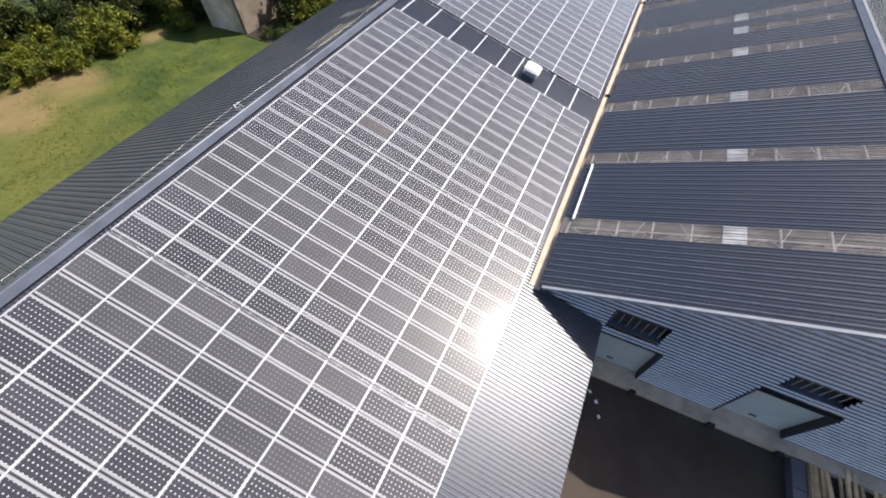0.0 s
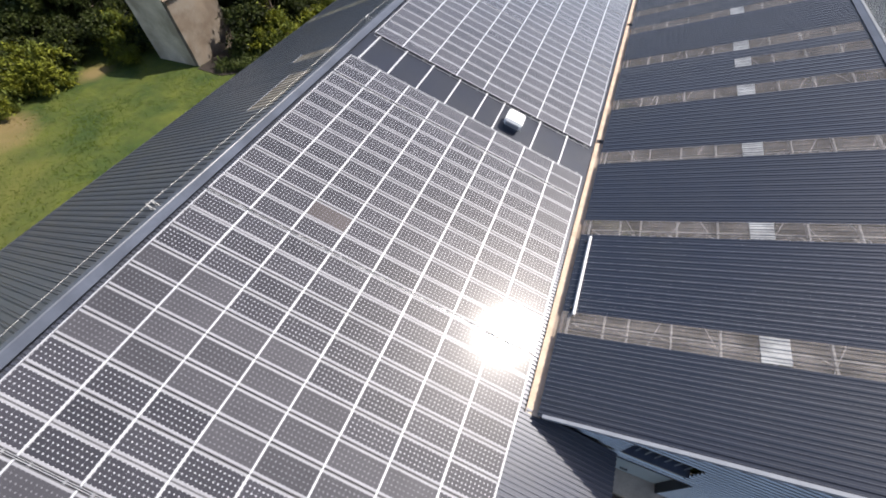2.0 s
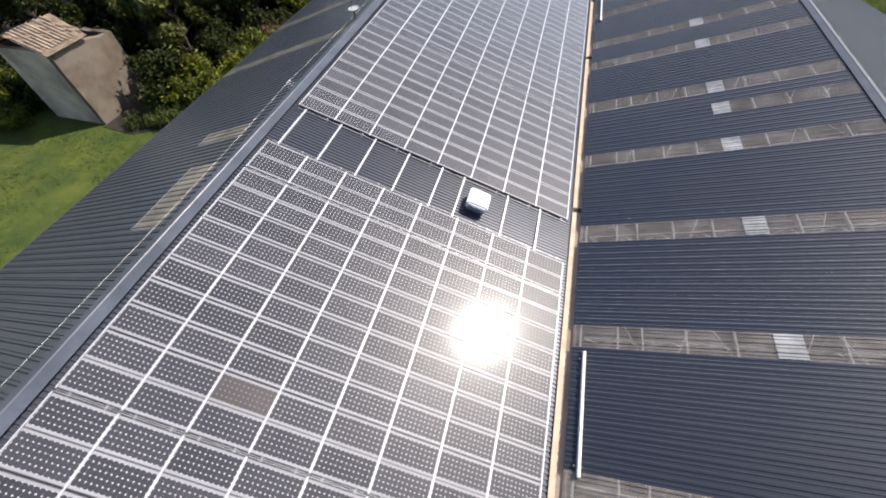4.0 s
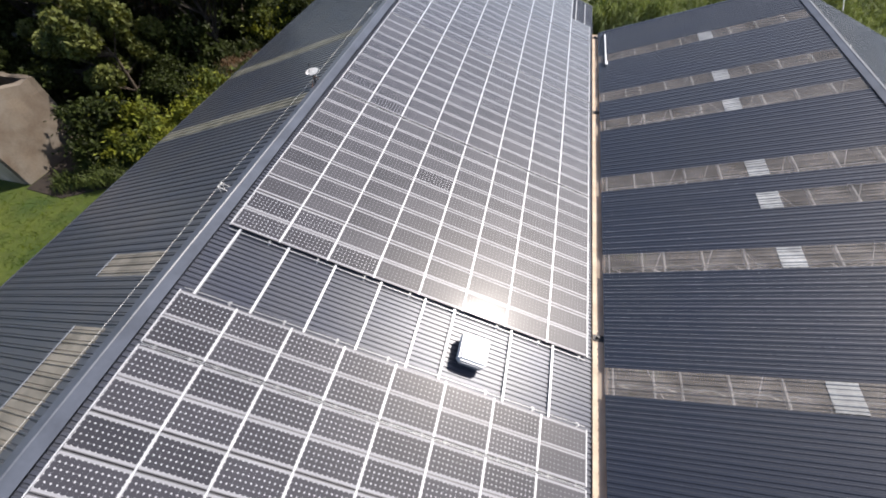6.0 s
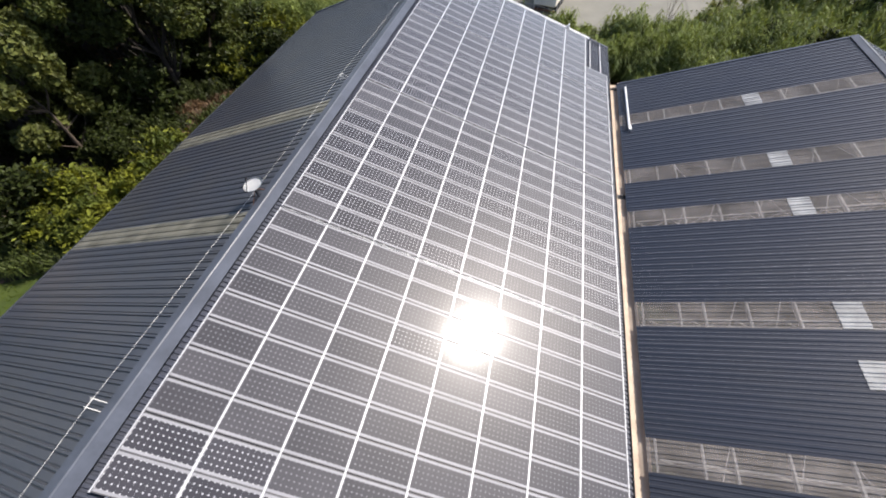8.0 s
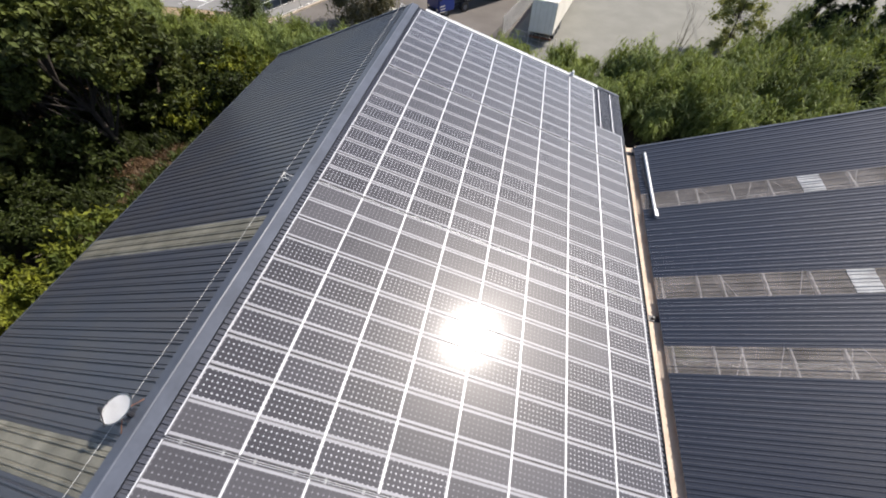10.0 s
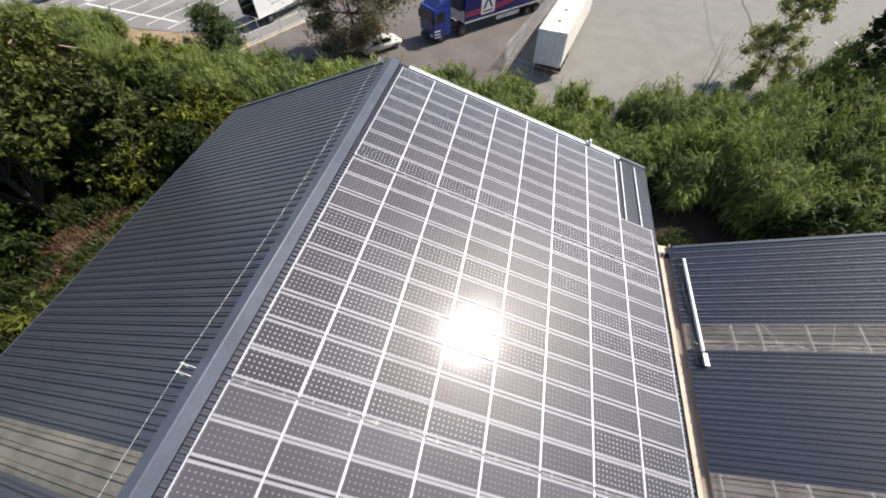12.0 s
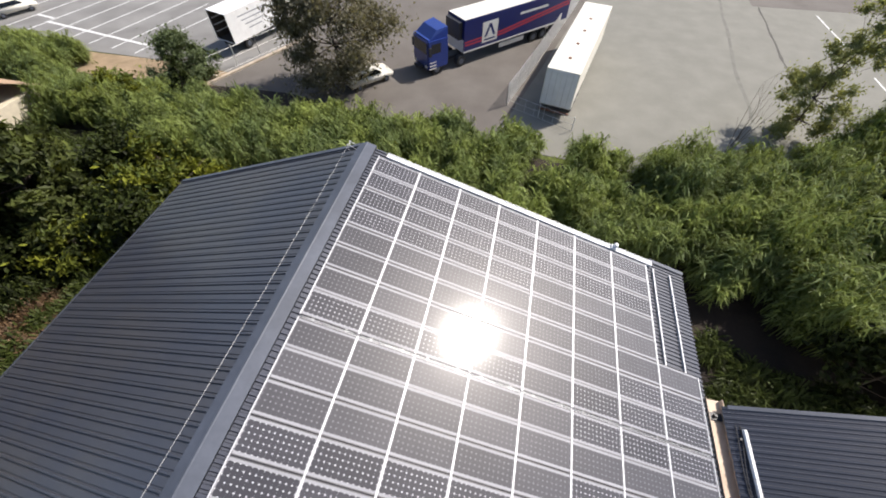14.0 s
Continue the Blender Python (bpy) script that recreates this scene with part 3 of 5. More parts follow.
def annex_walls():
    """Gable towards the yard: horizontal cladding round two loading doors and two slatted vents."""
    y0 = GABLE_Y + 0.15
    x_end = 2 * S_RIDGE_X - S_EAVE.x
    holes = [(15.55, 18.30, 0.62, 3.25), (21.60, 24.25, 0.62, 3.45), (15.80, 17.85, 4.05, 4.88), (21.80, 23.75, 4.30, 5.22)]
    z = 0.42
    boards = []
    while z < S_RIDGE_Z - 0.25:
        top_z = z + 0.48
        lo = S_EAVE.x + max(0.0, (top_z - S_EAVE.z) / math.tan(PITCH_S)) + 0.20
        low_lo = S_EAVE.x + max(0.0, (z - S_EAVE.z) / math.tan(PITCH_S)) + 0.20
        hi = x_end - (lo - S_EAVE.x)
        if hi - lo < 0.3:
            break
        cuts = sorted([(a, b) for a, b, c, d in holes if top_z > c + 0.10 and z < d - 0.10])
        x, skew = lo, low_lo - lo
        for a, b in cuts + [(hi, hi)]:
            if a - x > 0.05:
                boards.append((x, a, z, top_z, skew if x == lo else 0.0, -skew if a == hi else 0.0))
            x = max(x, b)
        z += 0.48
    for a, b, c, d, ka, kb in boards:
        verts, faces = [], []
        prof = []
        for q in (c, c + 0.24):
            prof += [(0.0, q), (-0.060, q + 0.008), (-0.063, q + 0.10), (0.0, q + 0.155)]
        prof.append((0.0, d))
        for px, k in ((a, ka), (b, kb)):
            for dy, pz in prof:
                verts.append((px + k * (d - pz) / (d - c), y0 + dy, pz))
        for px, k in ((a, ka), (b, kb)):
            for dy, pz in prof:
                verts.append((px + k * (d - pz) / (d - c), y0 + 0.03, pz))
        n = len(prof)
        for q in range(n - 1):
            faces.append((q, n + q, n + q + 1, q + 1))
            faces.append((2 * n + q, 2 * n + q + 1, 3 * n + q + 1, 3 * n + q))
        o = new("cladding_panel", raw_mesh("cladding_panel", verts, faces, M_CORR))
        o.parent = annex
    bm = bmesh.new()
    bm_box(bm, S_EAVE.x + 0.3, x_end - 0.1, y0 - 0.62, y0 + 0.36, -0.1, 0.42)
    part("plinth", bm, M_CONCRETE, annex, "low pale concrete loading kerb")
    for a, b, c, d in holes[:2]:
        bm = bmesh.new()
        for i in range(4):
            zz = c - 0.198 + (d - c + 0.198) * i / 4
            bm_box(bm, a + 0.05, b - 0.05, y0 + 0.26, y0 + 0.31, zz + 0.002, zz + (d - c + 0.198) / 4 - 0.002)
        door = part("loading_door", bm, M_DOOR, annex, "pale green-grey sectional loading door")
        bm = bmesh.new()
        bm_box(bm, (a + b) / 2 - 0.14, (a + b) / 2 + 0.14, y0 + 0.21, y0 + 0.259, c + 0.2, c + 0.26)
        part("handle", bm, M_DARK, door, "dark pull handle")
        # Reveal coloured dark to stand for the shade in the recess.
        bm = bmesh.new()
        for q in (a - 0.03, b - 0.02):
            bm_box(bm, q, q + 0.05, y0 - 0.074, y0 + 0.34, c - 0.2, d)
        bm_box(bm, a - 0.03, b + 0.03, y0 - 0.074, y0 + 0.34, d + 0.002, d + 0.05)
        part("door_surround", bm, M_DARK, annex, "steel door reveal, coloured dark to stand for its shade")
        for q in (a, b):
            bm = bmesh.new()
            bm_box(bm, q - 0.13, q + 0.13, y0 - 0.82, y0 - 0.622, 0.08, 0.45)
            bevelled(bm, 0.03)
            part("dock_buffer", bm, M_TYRE, annex, "black rubber dock buffer")
    for a, b, c, d in holes[2:]:
        bm = bmesh.new()
        bm_box(bm, a, b, y0 + 0.28, y0 + 0.30, c, d)
        vent = part("vent_opening", bm, M_DARK, annex, "dark slatted wall vent")
        for i in range(7):
            x = a + 0.12 + i * (b - a - 0.24) / 6
            bm = bmesh.new()
            bm_box(bm, x - 0.012, x + 0.012, y0 + 0.12, y0 + 0.15, c + 0.02, d - 0.02)
            part("slat", bm, M_FRAME, vent)
        bm = bmesh.new()
        bm_box(bm, a - 0.06, b + 0.06, y0 - 0.06, y0 + 0.28, c - 0.06, c - 0.002)
        part("vent_frame", bm, M_CAP, annex)
    bm = bmesh.new()
    bm_box(bm, x_end - 0.4, x_end - 0.2, y0 + 0.1, SOUTH_FAR - 0.2, -0.1, S_EAVE.z - 0.1)
    part("wall", bm, M_CLAD, annex)
    bm = bmesh.new()
    pts = [(S_EAVE.x + 0.1, -0.1), (x_end - 0.4, -0.1), (x_end - 0.4, S_EAVE.z), (S_RIDGE_X, S_RIDGE_Z - 0.15), (S_EAVE.x + 0.1, S_EAVE.z - 0.1)]
    a = [bm.verts.new((px, SOUTH_FAR - 0.4, pz)) for px, pz in pts]
    b = [bm.verts.new((px, SOUTH_FAR - 0.2, pz)) for px, pz in pts]
    bm.faces.new(a)
    bm.faces.new(b[::-1])
    for i in range(5):
        bm.faces.new((a[i], a[(i + 1) % 5], b[(i + 1) % 5], b[i]))
    part("gable_wall", bm, M_CLAD, annex)


annex_walls()
verge("verge_trim", annex, SOUTH_M, 0.0, S_LEN, GABLE_Y + 0.01, M_TRIM, w=0.11, z=0.03, label="pale grey verge flashing")
verge("verge_trim", annex, Matrix.Translation((S_RIDGE_X, RIDGE_SHIFT, S_RIDGE_Z)) @ Matrix.Rotation(PITCH_S, 4, "Y"), 0.0, S_LEN, GABLE_Y + 0.01, M_TRIM, w=0.11, z=0.03)
verge("verge_trim", annex, SOUTH_M, 0.0, S_LEN, SOUTH_FAR - 0.03, M_CAP, w=0.12, z=0.02)


# ---- valley gutter between the roofs ----
valley = thing("valley_gutter", (0, 0, 0), "cream-lined box gutter between the two roofs", "gutter")
GX0, GX1, GZ = 12.40, 12.90, 5.02
y, k = GABLE_Y - 0.15, 0
while y < 28.95:
    e = min(y + 4.0, 29.0)
    bm = bmesh.new()
    d = 0.003 * (k % 2)
    bm_box(bm, GX0, GX1, y - 0.02, e, GZ - 0.02 + d, GZ + d)
    bm_box(bm, GX1 - 0.015, GX1, y - 0.02, e, GZ + d + 0.001, GZ + 0.20 + d)
    bm_box(bm, GX0, GX0 + 0.012, y - 0.02, e, GZ + d + 0.001, GZ + 0.14 + d)
    part("gutter_length", bm, M_GUTTER, valley)
    y, k = e, k + 1
for y in (3.45, 18.38, 28.45):
    bm = bmesh.new()
    bm_box(bm, GX0 + 0.05, GX1 - 0.05, y - 0.12, y + 0.12, GZ + 0.006, GZ + 0.05)
    bm_tube(bm, (12.62, y, GZ + 0.05), (12.62, y, GZ + 0.14), 0.07, 0.05)
    part("gutter_outlet", bm, M_DARK, valley, "dark leaf-clogged gutter outlet")


def trough(y0, y1, x=13.10):
    """White channel lying along the annex eave."""
    ob = thing("cable_trough", (x, (y0 + y1) / 2, 5.42), "long white metal trough on the annex eave", "cable trough", "white troughs")
    n = 3
    for i in range(n):
        a, b = y0 + (y1 - y0) * i / n, y0 + (y1 - y0) * (i + 1) / n
        bm = bmesh.new()
        bm_box(bm, -0.048, 0.048, a - ob.location.y, b - ob.location.y - 0.012, 0.0, 0.10)
        bevelled(bm, 0.015)
        bm_box(bm, -0.063, -0.048, a - ob.location.y, b - ob.location.y - 0.012, 0.01, 0.04)
        part("trough_length", bm, M_WHITE, ob)
    for q in (y0 + 0.3, y1 - 0.3):
        bm = bmesh.new()
        bm_box(bm, -0.16, 0.14, q - ob.location.y - 0.03, q - ob.location.y + 0.03, -0.12, -0.001)
        part("bracket", bm, M_DARK, ob, "dark steel bracket")
    return ob


trough(-7.78, -3.78, 13.16)
trough(23.98, 28.08, 13.20)
ob = thing("cable_box", (13.20, 23.66, 5.42), "small grey-white box at the trough's end", "junction box")
bm = bmesh.new()
bm_box(bm, -0.07, 0.07, -0.22, 0.22, 0.0, 0.13)
bevelled(bm, 0.015)
box = part("body", bm, M_TRIM, ob)
bm = bmesh.new()
bm_box(bm, -0.075, 0.075, -0.225, 0.225, 0.1301, 0.145)
part("lid", bm, M_WHITE, box)
# Black cables; they also fill in for the shadow beside the trough.
for q, amp in ((13.00, 0.03), (13.07, 0.05), (13.12, 0.02)):
    bm = bmesh.new()
    pts = [Vector((q + amp * math.sin(1.9 * y + 9 * q), y, 5.34 + 0.34 * (q - 12.93) + 0.015 * math.sin(3 * y))) for y in np.linspace(23.5, 28.2, 22)]
    bm_path(bm, pts, 0.016)
    tagged(part("cable", bm, M_DARK), "black cable lying along the annex eave, doubling as trough shadow", "cable", "eave cables")

# ---- solar panels ----
COL, ROW = 1.60, 0.820
PANEL_W, PANEL_H, PANEL_T = 1.570, 0.800, 0.040
CELL = 0.1272


def glazed(name, base, rough, vary, per_object, coat_rough=0.09):
    m = material(name, base, rough=rough, vary=vary, scale=0.8, fine=9.0, per_object=per_object, spec=0.25)
    b = m.node_tree.nodes["Principled BSDF"]
    b.inputs["Coat Weight"].default_value = 1.0
    b.inputs["Coat Roughness"].default_value = coat_rough
    b.inputs["Coat IOR"].default_value = 1.52
    b.inputs["Sheen Weight"].default_value = 0.48  # sheen that brightens panels at grazing view, standing in for glare haze
    b.inputs["Sheen Roughness"].default_value = 0.28
    return m


M_CELL_A = glazed("mono_cells_dark", (0.044, 0.042, 0.048), 0.42, 0.10, 0.18)
M_CELL_B = glazed("mono_cells_grey", (0.062, 0.059, 0.064), 0.42, 0.10, 0.18)
M_CELL_C = glazed("mono_cells_brown", (0.078, 0.066, 0.063), 0.42, 0.10, 0.12)
M_BACK_A = glazed("white_backsheet", (0.52, 0.52, 0.54), 0.5, 0.05, 0.06)
M_BACK_B = glazed("grey_backsheet", (0.20, 0.20, 0.21), 0.5, 0.05, 0.08)
M_EDGE_A = glazed("pale_laminate_margin", (0.30, 0.30, 0.315), 0.5, 0.05, 0.06)
M_RIM = material("grey_anodised_rim", (0.115, 0.112, 0.118), rough=0.42, metal=0.25, vary=0.12, scale=3, fine=40)


def panel_meshes():
    """One framed panel: grey rim, white laminate round twelve by five eight-sided cells."""
    w, h, t = PANEL_W / 2, PANEL_H / 2, PANEL_T
    f, g = 0.012, 0.024
    bm = bmesh.new()
    for x0, x1, y0, y1 in ((-w, w, -h, -h + g), (-w, w, h - g, h), (-w, -w + f, -h + g, h - g), (w - f, w, -h + g, h - g)):
        bm_box(bm, x0, x1, y0, y1, -t, 0.0)
    rim = mesh_of(bm, "panel_rim", M_RIM)
    backs = {}
    for key, mat in (("a", M_BACK_A), ("b", M_BACK_B), ("c", M_BACK_B)):
        bm = bmesh.new()
        bm_box(bm, -w + f, w - f, -h + g, h - g, -0.012, -0.006)
        backs[key] = mesh_of(bm, "backsheet", mat)
    verts, faces = [], []
    c = CELL / 2 - 0.0003
    k = 0.0235
    for i in range(12):
        for j in range(5):
            cx, cy = (i - 5.5) * CELL, (j - 2) * CELL
            o = len(verts)
            for px, py in ((-c + k, -c), (c - k, -c), (c, -c + k), (c, c - k), (c - k, c), (-c + k, c), (-c, c - k), (-c, -c + k)):
                verts.append((cx + px, cy + py, -0.0035))
            faces.append(tuple(range(o, o + 8)))
    cells = {key: raw_mesh("cells", verts, faces, m) for key, m in (("a", M_CELL_A), ("b", M_CELL_B), ("c", M_CELL_C))}
    bm = bmesh.new()
    for s in (-1, 1):
        y0, y1 = sorted((s * 2.50 * CELL, s * (h - g - 0.0005)))
        bm_box(bm, -w + f + 0.0005, w - f - 0.0005, y0, y1, -0.0058, -0.0040)
    return rim, backs, cells, mesh_of(bm, "margin", M_EDGE_A)


RIM, BACKS, CELLS, MARGIN = panel_meshes()


def array_block(y_top, makes, skip=0):
    """A field of panels on rails; makes holds a letter a panel, row by row from the far end."""
    rows = len(makes)
    rng = random.Random(int(y_top * 100))
    ob = thing("solar_array", (0, 0, 0), "field of framed black solar panels on white rails", "solar panels", "solar arrays")
    for r, line in enumerate(makes):
        for c, kind in enumerate(line):
            if r < skip and c == 7:
                continue
            inset = 0.030 * ((r == rows - 1) - (r == 0))
            m = EAST_M @ Matrix.Translation((COL * (c + 0.5), y_top - ROW * (r + 0.5) + inset, 0.0)) @ Euler((radians(rng.uniform(-0.1, 0.1)), radians(rng.uniform(-0.07, 0.07)), 0)).to_matrix().to_4x4()
            p = new("solar_panel", RIM)
            p.parent = ob
            p.matrix_world = m
            for nm, me in (("backsheet", BACKS[kind]), ("cell_grid", CELLS[kind]), ("margin", MARGIN)):
                q = new(nm, me)
                q.parent = p
                if nm == "cell_grid":
                    q["kind"] = "stuff"
    y1, y0 = y_top - 0.03, y_top - rows * ROW + 0.03
    for c in range(9):
        bm = bmesh.new()
        a = 0.023 if 0 < c < 8 else 0.014
        bm_box(bm, COL * c - a, COL * c + a, y0, y1 - (ROW * skip if c == 8 else 0.0), -0.03, 0.012, EAST_M)
        part("clamp_rail", bm, M_ALU, ob, "white aluminium clamping rail")
    return ob


def joint(y):
    """Slit between two fields: a thin rail with end brackets."""
    ob = thing("expansion_rail", (0, 0, 0), "thin aluminium rail in the slit between arrays", "mounting rail", "joint rails")
    for q in (-0.020, 0.020):
        bm = bmesh.new()
        bm_box(bm, 0.0, 12.8, y + q - 0.005, y + q + 0.005, -0.05, -0.028, EAST_M)
        part("rail", bm, M_ALU, ob)
    for k in range(8):
        for d in (0.36, 1.26):
            bm = bmesh.new()
            x = COL * k + d
            bm_box(bm, x - 0.026, x - 0.010, y - 0.058, y + 0.058, -0.0075, 0.003, EAST_M)
            bm_box(bm, x + 0.010, x + 0.026, y - 0.058, y + 0.058, -0.0075, 0.003, EAST_M)
            bm_box(bm, x - 0.010, x + 0.010, y - 0.030, y + 0.030, -0.0075, 0.000, EAST_M)
            part("bracket", bm, M_FRAME, ob)


B_TOP = 33.67
MAKES_B = ["aaaaaaaa"] * 3 + ["aaaabbbb", "bbbbbbbb", "bbbbbbbb", "bbbbbbaa", "aaaabaaa"] + [
    "bbbbbaaa", "bbbbbbbb", "bbbbbabb", "aaaabbaa", "aaabbbaa", "aaaaabba", "aaaaabbb", "aaaabbbb", "aaabbbaa", "aaaabbaa"] + [
    "bbbbbbaa", "bbbbabaa", "bbbbbbba", "aaaabbba", "aaaaabaa", "aaaaaaaa", "aaaabaaa", "aaabbbaa", "aaabbbba", "baaabbbb"] + [
    "bbbbbbbb", "bbbbbbbb", "bbbbbbbb", "bbbabbbb", "bbbbbbbb", "bbbbbbbb", "bbbbbbbb", "bbbbbbbb", "aabbbbbb", "aaabbbbb"]
MAKES_A = ["aaaaaaab", "aaaaaaab"] + ["aaaaaaab", "aaaaaaab", "aaaaaaab", "aaaaaaaa", "aaaaaaaa", "aaaaaaaa", "aaaaaaaa", "aaaaaaaa", "aacaaaaa", "aaaaaaaa"] + [
    "aaaaaaaa", "aaaaaaaa", "aaaaaaaa", "bbaaaaaa", "bbbbaaaa", "bbbbbaaa", "bbbbbbba", "aaabbbba", "aaaaaaba", "aaaaaaaa"] + ["bbbbbbaa", "bbbbbaaa", "bbbbbbaa", "aaaabbba", "aaaaaabb"] + ["aaaaaaaa"] * 5
A_TOP, SLIT = 0.06, 0.02
CUTS_B, CUTS_A = (0, 8, 18, 28, 38), (0, 2, 12, 22, 32)
for top, makes, cuts in ((B_TOP, MAKES_B, CUTS_B), (A_TOP, MAKES_A, CUTS_A)):
    for n, (i, j) in enumerate(zip(cuts, cuts[1:])):
        array_block(top - i * ROW - n * SLIT, makes[i:j], 5 if top == B_TOP and i == 0 else 0)
        if n:
            joint(top - i * ROW - (n - 0.5) * SLIT)

# rails left bare in the gap between the two fields, and beside the last column
for x in (0.34, 1.94, 3.52, 5.10, 6.68, 7.75, 9.88, 11.48):
    bm = bmesh.new()
    bm_box(bm, x - 0.030, x + 0.030, -0.25, 2.72, -0.125, -0.06, EAST_M)
    bm_box(bm, x - 0.032, x + 0.032, -0.25, 2.72, -0.0598, -0.052, EAST_M)
    tagged(part("mounting_rail", bm, M_ALU), "bare white aluminium mounting rail on the roof", "mounting rail", "bare rails")
for x in (11.60, 12.39):
    bm = bmesh.new()
    bm_box(bm, x - 0.024, x + 0.024, 29.50, 33.66, -0.125, -0.055, EAST_M)
    tagged(part("mounting_rail", bm, M_ALU), "bare white aluminium mounting rail on the roof", "mounting rail", "bare rails")
# hooks that stand out at the fields' open ends
for y, s in ((A_TOP, 1), (B_TOP - 38 * ROW - 3 * SLIT, -1)):
    bm = bmesh.new()
    bm_box(bm, 0.02, 12.78, *sorted((y + s * 0.07, y + s * 0.088)), -0.09, -0.06, EAST_M)
    tagged(part("edge_rail", bm, M_FRAME), "thin aluminium rail along the array edge", "mounting rail", "edge rails")
    for k in range(8):
        bm = bmesh.new()
        x = COL * k + 1.32
        bm_box(bm, x - 0.025, x + 0.025, *sorted((y - s * 0.03, y + s * 0.15)), -0.125, -0.112, EAST_M)
        bm_box(bm, x - 0.022, x + 0.022, *sorted((y + s * 0.09, y + s * 0.105)), -0.1118, -0.02, EAST_M)
        bm_box(bm, x - 0.022, x + 0.022, *sorted((y + s * 0.004, y + s * 0.089)), -0.034, -0.02, EAST_M)
        tagged(part("roof_hook", bm, M_FRAME), "aluminium roof hook at the array edge", "roof hook", "roof hooks")


def vent_box():
    ob = thing("roof_ventilator", (0, 0, 0), "white metal ventilator box standing on the roof", "ventilator")
    ob.matrix_world = EAST_M @ Matrix.Translation((8.56, 1.13, SHEET_Z))
    bm = bmesh.new()
    bm_box(bm, -0.36, 0.36, -0.36, 0.36, -0.02, 0.20)
    part("base", bm, M_CAP, ob, "dark upstand")
    bm = bmesh.new()
    bm_box(bm, -0.46, 0.46, -0.47, 0.47, 0.20, 0.60)
    bevelled(bm, 0.07, 3)
    part("hood", bm, M_WHITE, ob, "white folded hood")
    bm = bmesh.new()
    for k in range(5):
        bm_box(bm, -0.36, 0.36, -0.50 - 0.004 * k, -0.472, 0.25 + 0.05 * k, 0.275 + 0.05 * k)
    part("louvre", bm, M_TRIM, ob)
    return ob


vent_box()


def dish():
    base = Vector((-0.95, 10.9, 0))
    base.z = RIDGE.z - (abs(base.x) - abs(RIDGE.x)) * math.tan(PITCH_W)
    ob = thing("satellite_dish", base, "white satellite dish on a short dark mast at the ridge", "satellite dish")
    bm = bmesh.new()
    bm_tube(bm, (0, 0, -0.05), (0, 0, 0.50), 0.045)
    bm_box(bm, -0.12, 0.12, -0.15, 0.15, -0.04, 0.03)
    part("mast", bm, M_DARK, ob, "dark steel mast with foot plate")
    bm = bmesh.new()
    n, rings = 20, 5
    m = Matrix.Translation((0, 0, 0.54)) @ Euler((radians(4), radians(-4), 0)).to_matrix().to_4x4()
    prev = None
    for i in range(rings + 1):
        r = 0.31 * i / rings
        ring = [bm.verts.new(m @ Vector((r * math.cos(a), r * 1.08 * math.sin(a), 0.45 * r * r))) for a in np.linspace(0, math.tau, n, endpoint=False)] if i else [bm.verts.new(m @ Vector((0, 0, 0)))]
        if prev is not None:
            for k in range(n):
                if len(prev) == 1:
                    bm.faces.new((prev[0], ring[k], ring[(k + 1) % n]))
                else:
                    bm.faces.new((prev[k], ring[k], ring[(k + 1) % n], prev[(k + 1) % n]))
        prev = ring
    bmesh.ops.solidify(bm, geom=bm.faces[:], thickness=0.012)
    part("reflector", bm, M_WHITE, ob, "white dished reflector", True)
    bm = bmesh.new()
    bm_tube(bm, m @ Vector((0, -0.36, 0.05)), m @ Vector((0, -0.1, 0.36)), 0.012, n=5)
    bm_tube(bm, m @ Vector((0, -0.12, 0.34)), m @ Vector((0, -0.05, 0.42)), 0.035, n=8)
    part("feed_arm", bm, M_DARK, ob)
    bm = bmesh.new()
    for s in (-1, 1):
        bm_tube(bm, (0, 0, 0.4), (-0.02, s * 0.38, 0.0), 0.012, n=5)
    part("brace", bm, M_RUST, ob)


dish()


def conductor():
    ob = thing("lightning_conductor", (0, 0, 0), "thin metal conductor wire along the ridge on small stands", "cable")
    xw = -1.27
    zw = RIDGE.z - (abs(xw) - abs(RIDGE.x)) * math.tan(PITCH_W)
    ys = [NEAR_Y, -26.0, -11.1, 3.95, 18.85, FAR_Y - 0.1]
    bm = bmesh.new()
    pts = []
    for a, b in zip(ys, ys[1:]):
        pts += [Vector((xw, a + (b - a) * i / 8, zw + 0.24 - 0.12 * math.sin(math.pi * i / 8))) for i in range(8)]
    pts.append(Vector((xw, ys[-1], zw + 0.24)))
    bm_path(bm, pts, 0.005)
    part("wire", bm, M_MESH, ob, "thin galvanised wire")
    for y in ys[1:]:
        bm = bmesh.new()
        for d in (-0.10, 0.10):
            bm_tube(bm, (xw + 0.28, y + d, zw + 0.10), (xw - 0.05, y + d, zw + 0.26), 0.012, n=5)
            bm_tube(bm, (xw - 0.02, y + d, zw - 0.03), (xw - 0.02, y + d, zw + 0.27), 0.012, n=5)
        bm_tube(bm, (xw, y - 0.14, zw + 0.24), (xw, y + 0.14, zw + 0.24), 0.014, n=5)
        part("stand", bm, M_MESH, ob, "small forked wire stand")


conductor()


